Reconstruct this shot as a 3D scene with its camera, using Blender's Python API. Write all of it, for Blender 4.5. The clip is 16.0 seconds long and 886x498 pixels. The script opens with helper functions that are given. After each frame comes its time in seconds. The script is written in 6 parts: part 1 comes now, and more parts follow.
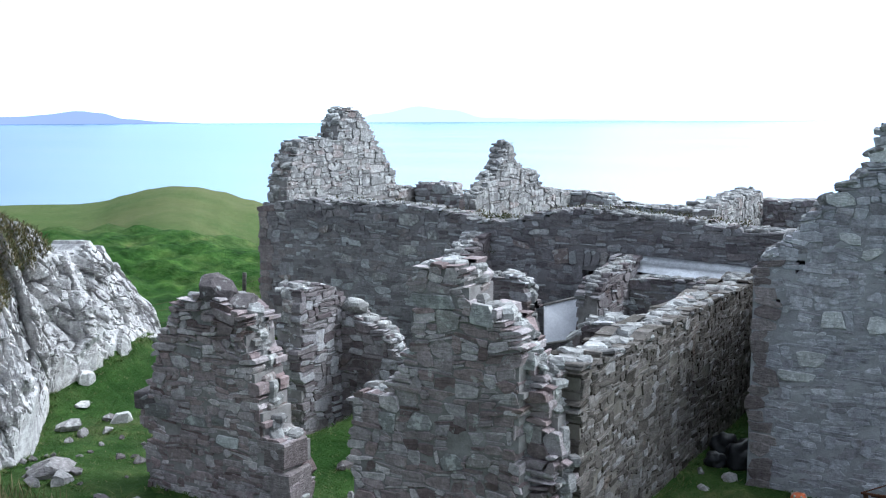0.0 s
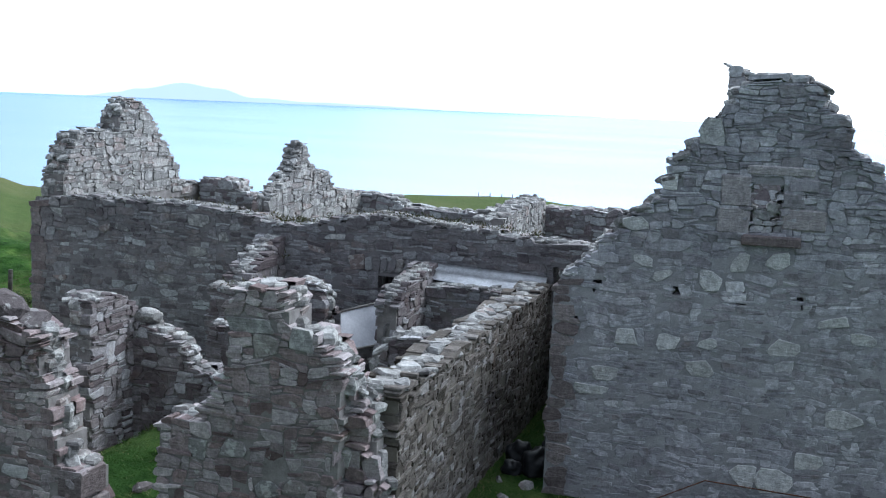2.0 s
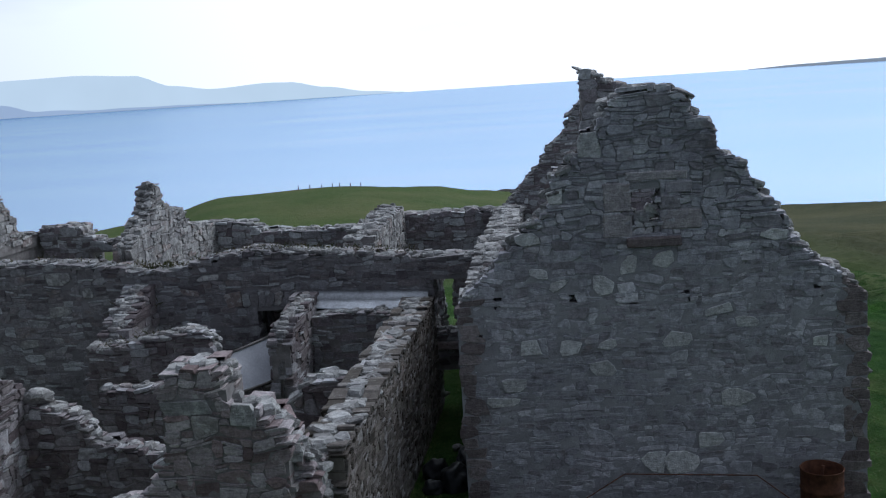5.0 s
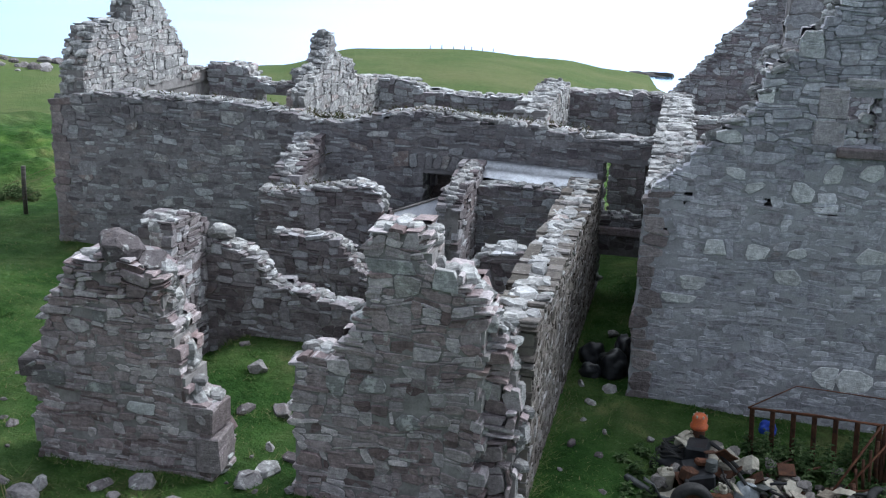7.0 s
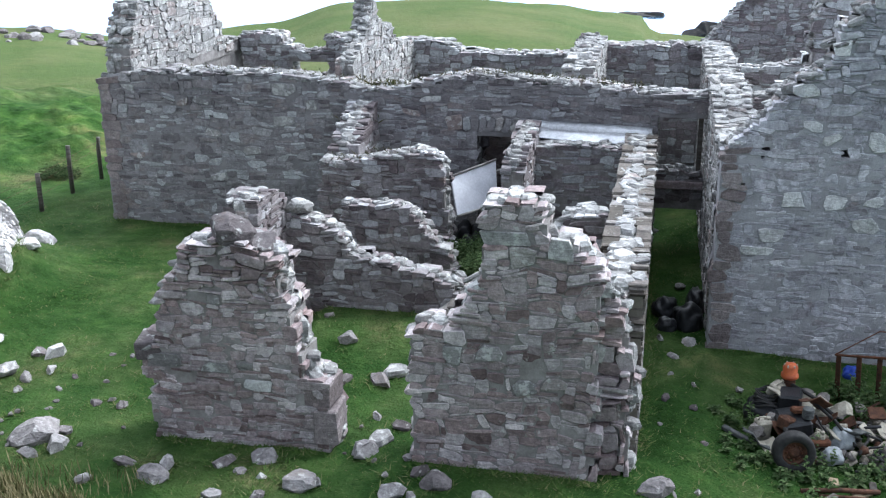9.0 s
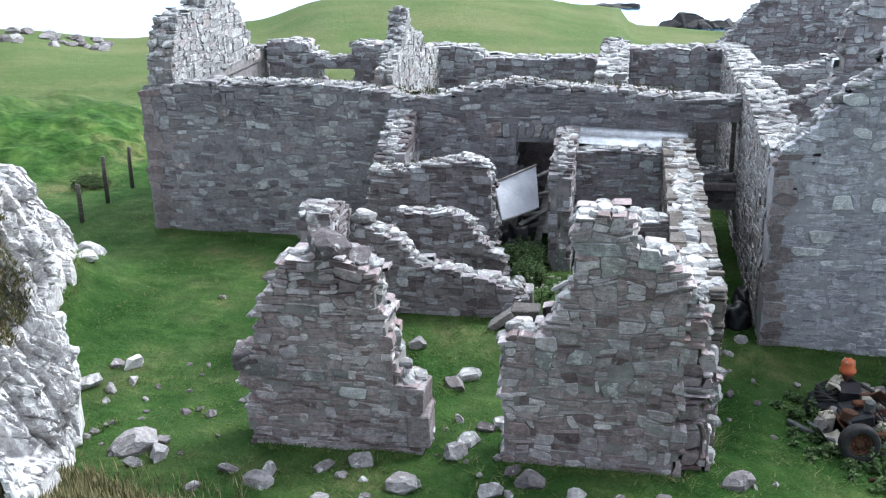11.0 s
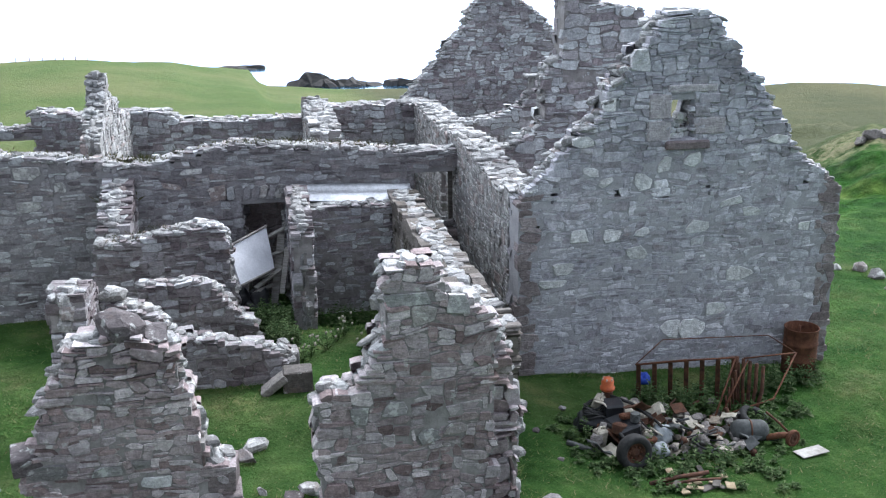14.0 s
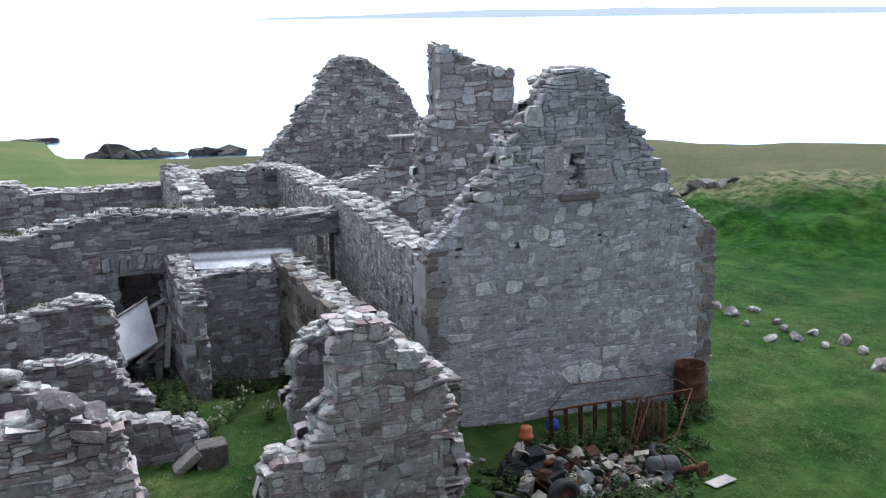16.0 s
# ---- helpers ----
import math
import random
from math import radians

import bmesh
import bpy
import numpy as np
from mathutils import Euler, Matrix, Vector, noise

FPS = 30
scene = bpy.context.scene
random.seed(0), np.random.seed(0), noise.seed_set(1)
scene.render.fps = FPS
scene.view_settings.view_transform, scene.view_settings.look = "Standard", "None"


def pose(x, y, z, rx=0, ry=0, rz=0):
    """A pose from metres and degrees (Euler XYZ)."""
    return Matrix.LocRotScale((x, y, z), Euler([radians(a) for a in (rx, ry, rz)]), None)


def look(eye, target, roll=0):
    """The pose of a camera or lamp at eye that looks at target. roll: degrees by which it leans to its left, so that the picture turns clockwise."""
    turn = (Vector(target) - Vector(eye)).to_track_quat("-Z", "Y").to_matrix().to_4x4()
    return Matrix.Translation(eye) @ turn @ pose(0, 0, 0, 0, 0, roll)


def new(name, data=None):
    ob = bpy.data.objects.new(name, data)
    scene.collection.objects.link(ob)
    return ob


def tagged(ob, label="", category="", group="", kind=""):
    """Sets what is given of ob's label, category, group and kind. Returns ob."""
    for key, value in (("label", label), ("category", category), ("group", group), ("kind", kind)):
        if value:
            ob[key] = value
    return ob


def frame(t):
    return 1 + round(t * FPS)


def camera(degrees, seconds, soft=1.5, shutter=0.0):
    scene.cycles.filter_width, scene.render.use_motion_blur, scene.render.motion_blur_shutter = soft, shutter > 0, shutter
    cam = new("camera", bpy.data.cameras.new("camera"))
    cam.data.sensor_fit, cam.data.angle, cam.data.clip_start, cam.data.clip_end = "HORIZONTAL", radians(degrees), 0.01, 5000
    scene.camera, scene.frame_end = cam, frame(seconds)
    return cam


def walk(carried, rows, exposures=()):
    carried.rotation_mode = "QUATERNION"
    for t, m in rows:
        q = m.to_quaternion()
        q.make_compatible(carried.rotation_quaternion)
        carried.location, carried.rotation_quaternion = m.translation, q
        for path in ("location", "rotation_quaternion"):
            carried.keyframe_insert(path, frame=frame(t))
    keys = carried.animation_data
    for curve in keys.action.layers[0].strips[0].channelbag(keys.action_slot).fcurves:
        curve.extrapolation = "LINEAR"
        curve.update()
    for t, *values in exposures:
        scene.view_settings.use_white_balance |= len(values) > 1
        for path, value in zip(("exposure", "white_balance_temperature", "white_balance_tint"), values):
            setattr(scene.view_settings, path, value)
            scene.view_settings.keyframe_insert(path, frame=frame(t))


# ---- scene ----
cam = camera(47.0, 16.0, soft=1.2)
ROWS = [
    (0.0, pose(3.101, -13.720, 4.948, 82.768, 0.277, 29.762)),
    (0.5, pose(2.888, -13.748, 5.027, 81.945, -0.203, 27.858)),
    (1.0, pose(2.781, -13.778, 5.103, 80.740, -0.933, 25.146)),
    (1.5, pose(2.757, -13.809, 5.199, 80.693, -1.702, 21.758)),
    (2.0, pose(2.503, -13.832, 5.347, 82.120, -2.416, 16.943)),
    (2.5, pose(2.381, -13.843, 5.481, 81.873, 1.130, 12.920)),
    (3.0, pose(2.184, -13.752, 5.412, 81.113, 6.262, 8.854)),
    (3.2, pose(2.138, -13.727, 5.503, 80.939, 6.999, 7.811)),
    (5.3, pose(1.266, -14.251, 6.120, 80.968, 3.356, 6.046)),
    (5.5, pose(1.112, -14.290, 6.049, 80.382, 2.730, 7.261)),
    (6.0, pose(0.857, -14.201, 5.975, 78.189, 1.606, 10.203)),
    (6.5, pose(0.616, -14.163, 6.092, 75.398, 0.007, 12.298)),
    (7.0, pose(0.373, -14.181, 6.192, 73.749, -1.789, 13.360)),
    (7.5, pose(0.066, -14.236, 6.240, 73.208, -3.156, 13.311)),
    (8.0, pose(-0.251, -14.350, 6.316, 72.642, -2.342, 12.961)),
    (8.5, pose(-0.556, -14.516, 6.424, 71.691, -0.510, 12.563)),
    (9.0, pose(-0.863, -14.672, 6.497, 70.957, 0.724, 12.150)),
    (9.5, pose(-1.182, -14.852, 6.607, 70.316, 1.120, 11.759)),
    (9.7, pose(-1.307, -14.913, 6.634, 70.196, 1.245, 11.728)),
    (11.8, pose(-2.561, -15.616, 7.090, 71.156, 1.319, 7.117)),
    (12.0, pose(-2.675, -15.619, 7.102, 71.365, 1.009, 5.548)),
    (12.5, pose(-2.991, -15.587, 7.039, 72.095, 0.469, 1.618)),
    (13.0, pose(-3.323, -15.568, 7.025, 72.587, 0.217, -2.358)),
    (13.5, pose(-3.680, -15.506, 6.956, 73.000, 0.434, -6.509)),
    (14.0, pose(-4.051, -15.431, 6.929, 73.523, 0.512, -10.420)),
    (14.5, pose(-4.427, -15.353, 6.925, 74.502, 0.756, -13.863)),
    (15.0, pose(-4.878, -15.250, 6.863, 75.778, 0.838, -17.092)),
    (15.5, pose(-5.324, -15.102, 6.845, 76.585, 0.577, -19.866)),
    (16.0, pose(-5.629, -15.042, 6.851, 77.022, 0.713, -21.665)),
]
EXPOSURES = [(0.0, -0.29, 5600, 6), (0.7, -0.37, 5600, 6), (1.5, -0.41, 5580, 6), (2.5, -0.86, 5690, 8), (3.2, -1.15, 5760, 10), (5.3, -1.7, 5600, 10), (5.7, -1.53, 5640, 10), (6.5, -0.67, 5850, 9), (7.2, -0.3, 5750, 8), (9.0, 0.17, 5780, 8), (12.0, 0.26, 5800, 8), (13.3, 0.23, 5850, 9), (14.5, 0.21, 5850, 10), (15.0, 0.13, 5850, 10), (16.0, -0.19, 5900, 10)]
walk(cam, ROWS, EXPOSURES)

# ---- world and sun ----
SUN_AZ, SUN_EL = radians(46), radians(47)      # from +y towards +x
world = bpy.data.worlds.new("sky")
scene.world = world
world.use_nodes = True
wn, wl = world.node_tree.nodes, world.node_tree.links
wn.clear()
w_out = wn.new("ShaderNodeOutputWorld")
w_bg = wn.new("ShaderNodeBackground")
w_sky = wn.new("ShaderNodeTexSky")
w_sky.sky_type, w_sky.sun_disc = "NISHITA", False
w_sky.sun_elevation, w_sky.sun_rotation = SUN_EL, SUN_AZ
w_sky.air_density, w_sky.dust_density = 1.0, 2.0
w_gain = wn.new("ShaderNodeMix")
w_gain.data_type, w_gain.blend_type = "RGBA", "MULTIPLY"
w_gain.inputs["Factor"].default_value = 1.0
wl.new(w_sky.outputs["Color"], w_gain.inputs["A"])
w_gain.inputs["B"].default_value = (0.1, 0.1, 0.1, 1)
w_co = wn.new("ShaderNodeTexCoord")
w_map = wn.new("ShaderNodeMapping")
w_map.inputs["Scale"].default_value = (1.6, 1.6, 6.0)
wl.new(w_co.outputs["Generated"], w_map.inputs["Vector"])
w_noise = wn.new("ShaderNodeTexNoise")
w_noise.inputs["Scale"].default_value, w_noise.inputs["Detail"].default_value = 1.7, 6.0
wl.new(w_map.outputs["Vector"], w_noise.inputs["Vector"])
w_ramp = wn.new("ShaderNodeValToRGB")
w_ramp.color_ramp.elements[0].position, w_ramp.color_ramp.elements[1].position = 0.30, 0.52
w_ramp.color_ramp.elements[0].color = (0.84, 0.84, 0.84, 1)
wl.new(w_noise.outputs["Fac"], w_ramp.inputs["Fac"])
w_mix = wn.new("ShaderNodeMix")
w_mix.data_type = "RGBA"
wl.new(w_ramp.outputs["Color"], w_mix.inputs["Factor"])
wl.new(w_gain.outputs["Result"], w_mix.inputs["A"])
w_dot = wn.new("ShaderNodeVectorMath")      # thin bright cloud, brightest round the sun
w_dot.operation = "DOT_PRODUCT"
wl.new(w_co.outputs["Generated"], w_dot.inputs[0])
w_dot.inputs[1].default_value = (0.42, 0.85, 0.33)
w_glow = wn.new("ShaderNodeValToRGB")
w_glow.color_ramp.elements[0].position, w_glow.color_ramp.elements[0].color = 0.0, (0.62, 0.66, 0.74, 1)
w_glow.color_ramp.elements[1].position, w_glow.color_ramp.elements[1].color = 1.0, (4.7, 4.7, 4.7, 1)
w_glow.color_ramp.elements.new(0.5).color = (0.72, 0.76, 0.84, 1)
w_glow.color_ramp.elements.new(0.73).color = (2.5, 2.55, 2.62, 1)
w_half = wn.new("ShaderNodeMapRange")
w_half.inputs["From Min"].default_value, w_half.inputs["From Max"].default_value = -1.0, 1.0
wl.new(w_dot.outputs["Value"], w_half.inputs["Value"])
wl.new(w_half.outputs["Result"], w_glow.inputs["Fac"])
wl.new(w_glow.outputs["Color"], w_mix.inputs["B"])
wl.new(w_mix.outputs["Result"], w_bg.inputs["Color"])
w_bg.inputs["Strength"].default_value = 1.0
wl.new(w_bg.outputs["Background"], w_out.inputs["Surface"])

sun = new("sun", bpy.data.lights.new("sun", "SUN"))
sun.data.energy, sun.data.angle, sun.data.color = 3.05, radians(16.0), (1.0, 0.965, 0.92)
sun_from = Vector((math.sin(SUN_AZ) * math.cos(SUN_EL), math.cos(SUN_AZ) * math.cos(SUN_EL), math.sin(SUN_EL)))
sun.matrix_world = look(sun_from * 60, (0, 0, 0))


# ---- materials ----
def nodes_of(name, rough=0.9, metal=0.0, spec=0.3):
    m = bpy.data.materials.new(name)
    m.use_nodes = True
    nt = m.node_tree
    b = nt.nodes["Principled BSDF"]
    b.inputs["Roughness"].default_value, b.inputs["Metallic"].default_value = rough, metal
    b.inputs["Specular IOR Level"].default_value = spec
    return m, nt, b


def tex_noise(nt, scale, detail=5.0, rough=0.6, vec=None, stretch=None):
    n = nt.nodes.new("ShaderNodeTexNoise")
    n.inputs["Scale"].default_value, n.inputs["Detail"].default_value, n.inputs["Roughness"].default_value = scale, detail, rough
    if vec is None:
        vec = nt.nodes.new("ShaderNodeNewGeometry").outputs["Position"]
    if stretch:
        mp = nt.nodes.new("ShaderNodeMapping")
        mp.inputs["Scale"].default_value = stretch
        nt.links.new(vec, mp.inputs["Vector"])
        vec = mp.outputs["Vector"]
    nt.links.new(vec, n.inputs["Vector"])
    return n.outputs["Fac"]


def ramp(nt, fac, stops, interp="LINEAR"):
    r = nt.nodes.new("ShaderNodeValToRGB")
    r.color_ramp.interpolation = interp
    els = r.color_ramp.elements
    while len(els) < len(stops):
        els.new(0.5)
    for e, (p, c) in zip(els, stops):
        e.position = p
        e.color = (*c, 1) if len(c) == 3 else c
    nt.links.new(fac, r.inputs["Fac"])
    return r.outputs["Color"]


def mix(nt, fac, a, b, blend="MIX"):
    m = nt.nodes.new("ShaderNodeMix")
    m.data_type, m.blend_type = "RGBA", blend
    for key, v in (("Factor", fac), ("A", a), ("B", b)):
        if hasattr(v, "links"):
            nt.links.new(v, m.inputs[key])
        elif key == "Factor":
            m.inputs[key].default_value = v
        else:
            m.inputs[key].default_value = (*v, 1)
    return m.outputs["Result"]


def maths(nt, op, a, b=0.0, clamp=False):
    m = nt.nodes.new("ShaderNodeMath")
    m.operation, m.use_clamp = op, clamp
    for n, v in enumerate((a, b)):
        if hasattr(v, "links"):
            nt.links.new(v, m.inputs[n])
        else:
            m.inputs[n].default_value = v
    return m.outputs[0]


def bump(nt, bsdf, height, strength, dist):
    b = nt.nodes.new("ShaderNodeBump")
    b.inputs["Strength"].default_value, b.inputs["Distance"].default_value = strength, dist
    nt.links.new(height, b.inputs["Height"])
    nt.links.new(b.outputs["Normal"], bsdf.inputs["Normal"])


def piece_random(nt):
    """A random number for each piece, be it an object or an island of a joined mesh."""
    a = nt.nodes.new("ShaderNodeObjectInfo").outputs["Random"]
    b = nt.nodes.new("ShaderNodeNewGeometry").outputs["Random Per Island"]
    return maths(nt, "FRACT", maths(nt, "ADD", a, b))


def stone_material(name, stops, lichen=(0.55, 0.55, 0.52), lichen_at=0.60, relief=0.7):
    m, nt, b = nodes_of(name, 0.92)
    rnd = piece_random(nt)
    base = ramp(nt, rnd, stops)
    big = tex_noise(nt, 0.9, 4)
    base = mix(nt, 0.7, base, ramp(nt, big, [(0.32, (0.6, 0.585, 0.61)), (0.5, (0.95, 0.95, 0.95)), (0.68, (1.22, 1.2, 1.18))]), "MULTIPLY")
    grain = tex_noise(nt, 38.0, 6, 0.7)
    base = mix(nt, 0.75, base, ramp(nt, grain, [(0.25, (0.6, 0.6, 0.6)), (0.75, (1.35, 1.35, 1.35))]), "MULTIPLY")
    mottle = tex_noise(nt, 13.0, 6, 0.7)
    base = mix(nt, 0.85, base, ramp(nt, mottle, [(0.3, (0.58, 0.57, 0.57)), (0.5, (1.0, 1.0, 1.0)), (0.72, (1.5, 1.5, 1.5))]), "MULTIPLY")
    layer = tex_noise(nt, 9.0, 4, 0.6, stretch=(1, 1, 6))
    base = mix(nt, 0.5, base, ramp(nt, layer, [(0.3, (0.75, 0.75, 0.76)), (0.7, (1.2, 1.18, 1.15))]), "MULTIPLY")
    spots = tex_noise(nt, 7.0, 7, 0.65)
    mask = ramp(nt, spots, [(lichen_at, (0, 0, 0)), (lichen_at + 0.07, (1, 1, 1))])
    base = mix(nt, maths(nt, "MULTIPLY", mask, 0.6), base, lichen)
    rust = tex_noise(nt, 2.3, 5, 0.6)
    base = mix(nt, maths(nt, "MULTIPLY", ramp(nt, rust, [(0.6, (0, 0, 0)), (0.72, (1, 1, 1))]), 0.35), base, (0.24, 0.17, 0.13))
    nt.links.new(base, b.inputs["Base Color"])
    h = maths(nt, "ADD", maths(nt, "MULTIPLY", grain, 0.6), maths(nt, "ADD", layer, maths(nt, "MULTIPLY", mottle, 1.2)))
    bump(nt, b, h, relief, 0.025)
    return m


def plain_material(name, a, b_, scale, rough=0.8, metal=0.0, grain=60.0, bumpy=0.3, stretch=None):
    """Two colours blended by a broad noise, with fine grain and relief."""
    m, nt, b = nodes_of(name, rough, metal)
    n = tex_noise(nt, scale, 6, 0.65, stretch=stretch)
    g = tex_noise(nt, grain, 4, 0.7)
    c = mix(nt, ramp(nt, n, [(0.35, (0, 0, 0)), (0.65, (1, 1, 1))]), a, b_)
    c = mix(nt, 0.5, c, ramp(nt, g, [(0.25, (0.7, 0.7, 0.7)), (0.75, (1.25, 1.25, 1.25))]), "MULTIPLY")
    nt.links.new(c, b.inputs["Base Color"])
    if bumpy:
        bump(nt, b, g, bumpy, 0.01)
    return m


STONE = stone_material("rubble_stone", [(0.0, (0.159, 0.119, 0.117)), (0.14, (0.249, 0.195, 0.195)), (0.3, (0.325, 0.27, 0.273)), (0.5, (0.352, 0.312, 0.319)), (0.62, (0.305, 0.233, 0.231)), (0.7, (0.397, 0.358, 0.365)), (0.85, (0.445, 0.407, 0.416)), (0.95, (0.517, 0.471, 0.481)), (1.0, (0.651, 0.588, 0.597))])
COOL = stone_material("flush_pointed_stone", [(0.0, (0.269, 0.257, 0.276)), (0.3, (0.36, 0.354, 0.386)), (0.6, (0.415, 0.418, 0.456)), (0.85, (0.471, 0.467, 0.506)), (0.95, (0.539, 0.538, 0.571)), (1.0, (0.649, 0.648, 0.686))], lichen_at=0.66, relief=0.45)
PALE = stone_material("lichened_stone", [(0.0, (0.198, 0.195, 0.194)), (0.4, (0.29, 0.289, 0.284)), (0.7, (0.352, 0.351, 0.348)), (0.9, (0.275, 0.226, 0.214)), (1.0, (0.458, 0.464, 0.458))], lichen=(0.62, 0.62, 0.6), lichen_at=0.52)
# light neutral tone puts sun on wall tops into colour; also serves pale marks
CAP = stone_material("sun_tinted_pale_stone", [(0.0, (0.196, 0.191, 0.19)), (0.4, (0.28, 0.28, 0.275)), (0.8, (0.35, 0.353, 0.35)), (1.0, (0.463, 0.466, 0.466))], lichen=(0.6, 0.61, 0.6), lichen_at=0.56)
QUOIN = stone_material("brown_corner_stone", [(0.0, (0.179, 0.148, 0.149)), (0.5, (0.233, 0.203, 0.202)), (1.0, (0.305, 0.27, 0.269))], lichen_at=0.68)
MARK = stone_material("pale_stone", [(0.0, (0.52, 0.52, 0.52)), (0.5, (0.6, 0.605, 0.61)), (1.0, (0.74, 0.74, 0.735))], lichen=(0.76, 0.76, 0.75), lichen_at=0.56)
MORTAR = plain_material("old_lime_mortar", (0.18, 0.166, 0.162), (0.3, 0.286, 0.278), 5.0, 0.95, grain=45, bumpy=0.8)
RENDER = plain_material("worn_lime_render", (0.27, 0.268, 0.28), (0.39, 0.388, 0.405), 2.0, 0.95, grain=45, bumpy=0.8)
FLUSH = plain_material("grey_flush_mortar", (0.19, 0.182, 0.186), (0.27, 0.26, 0.266), 2.4, 0.95, grain=45, bumpy=0.8)
RANGE_STONE = stone_material("grey_range_stone", [(0.0, (0.143, 0.129, 0.138)), (0.25, (0.228, 0.218, 0.226)), (0.5, (0.293, 0.289, 0.301)), (0.65, (0.247, 0.224, 0.226)), (0.85, (0.358, 0.363, 0.374)), (0.95, (0.417, 0.427, 0.439)), (1.0, (0.548, 0.561, 0.574))], lichen_at=0.64)
BUFF = stone_material("buff_alley_stone", [(0.0, (0.055, 0.048, 0.039)), (0.4, (0.135, 0.12, 0.108)), (0.8, (0.205, 0.187, 0.174)), (1.0, (0.331, 0.323, 0.32))], lichen=(0.44, 0.42, 0.38), lichen_at=0.62)
BUFF_MORTAR = plain_material("buff_lime_mortar", (0.13, 0.117, 0.1), (0.22, 0.2, 0.172), 3.0, 0.95, grain=40, bumpy=0.9)
INNER = stone_material("grey_inner_stone", [(0.0, (0.177, 0.155, 0.163)), (0.2, (0.282, 0.257, 0.272)), (0.4, (0.352, 0.354, 0.367)), (0.52, (0.306, 0.267, 0.278)), (0.7, (0.423, 0.436, 0.45)), (0.9, (0.492, 0.513, 0.527)), (1.0, (0.645, 0.659, 0.671))], lichen=(0.56, 0.58, 0.57), lichen_at=0.62)
SHED = stone_material("brown_shed_stone", [(0.0, (0.126, 0.104, 0.11)), (0.4, (0.219, 0.196, 0.2)), (0.8, (0.296, 0.283, 0.295)), (1.0, (0.505, 0.511, 0.534))], lichen_at=0.66)
JAMB = stone_material("dull_pink_stone", [(0.0, (0.377, 0.35, 0.359)), (1.0, (0.481, 0.462, 0.476))], lichen_at=0.68)


def part(name, bm, material, parent, label=""):
    me = bpy.data.meshes.new(name)
    bm.to_mesh(me)
    bm.free()
    me.materials.append(material)
    ob = new(name, me)
    if parent is not None:
        ob.parent = parent
    if label:
        ob["label"] = label
    return ob


def mesh_ob(name, verts, faces, material, parent=None, label="", smooth=False):
    me = bpy.data.meshes.new(name)
    me.from_pydata(verts, [], faces)
    me.materials.append(material)
    if smooth:
        me.polygons.foreach_set("use_smooth", [True] * len(me.polygons))
    me.update()
    ob = new(name, me)
    if parent is not None:
        ob.parent = parent
    if label:
        ob["label"] = label
    return ob


# ---- lie of the land ----
def smooth01(a, b, v):
    u = min(1.0, max(0.0, (v - a) / (b - a)))
    return u * u * (3 - 2 * u)


def near_ground(x, y):
    z = -0.06 - 0.033 * max(x, 0.0) + min(1.0, max(0.0, -x)) * -0.035 * max(-7.0, min(y, 9.0))
    z -= 0.16 * smooth01(-1.0, -3.0, y) * smooth01(-0.5, 1.0, x)
    # bank that climbs behind the outcrop and towards the viewer
    z += 2.6 * smooth01(-10.5, -14.0, x + 0.0 * y) * smooth01(3.5, -1.5, y)
    z += 0.9 * smooth01(-5.2, -8.5, y) * smooth01(-5.5, -8.5, x)
    # turf heaped up inside the byre, against its cross wall
    z += 0.33 * smooth01(-2.6, -0.6, y) * smooth01(3.6, 2.0, y) * smooth01(-6.6, -5.9, x) * smooth01(-0.9, -1.7, x)
    return z


HUB = (-0.5, -14.5)


def table(v, pairs):
    if v <= pairs[0][0]:
        return pairs[0][1]
    for (a, p), (b, q) in zip(pairs, pairs[1:]):
        if v <= b:
            u = (v - a) / (b - a)
            return p + (q - p) * u * u * (3 - 2 * u)
    return pairs[-1][1]


SEA, RIM = -19.5, 13.5      # the water far out rises to the true horizon
CREST = [(-180, -4.8), (-51, -4.95), (-48.4, -5.0), (-47.2, -4.9), (-45.9, -4.55), (-44.7, -4.28), (-43.5, -4.14), (-42.3, -4.2), (-40.8, -4.5), (-39.4, -4.95), (-37.9, -5.4), (-35, -6.0), (-28, -6.9), (-22, -6.35), (-17.5, -5.35), (-12, -5.24), (-6.5, -5.56),
         (-3.2, -6.0), (-1.5, -6.2), (-0.8, -7.1), (4, -7.42), (12, -7.5), (24, -7.3), (28.7, -6.92), (31.3, -6.87), (34.4, -7.04), (36.6, -7.09), (39.5, -6.87), (180, -6.0)]
CREST_R = [(-180, 150), (-10, 150), (-3, 165), (0, 175), (12, 170), (26, 130), (28, 125), (45, 120), (180, 120)]
BANK = [(-180, 2.0), (-60, 1.3), (-47, 0.95), (-40, 0.65), (-34, 0.2), (-27, -0.9), (0, -1.6), (25, -1.3), (30, 0.2), (36, 0.75), (46, 0.5), (180, 0.6)]


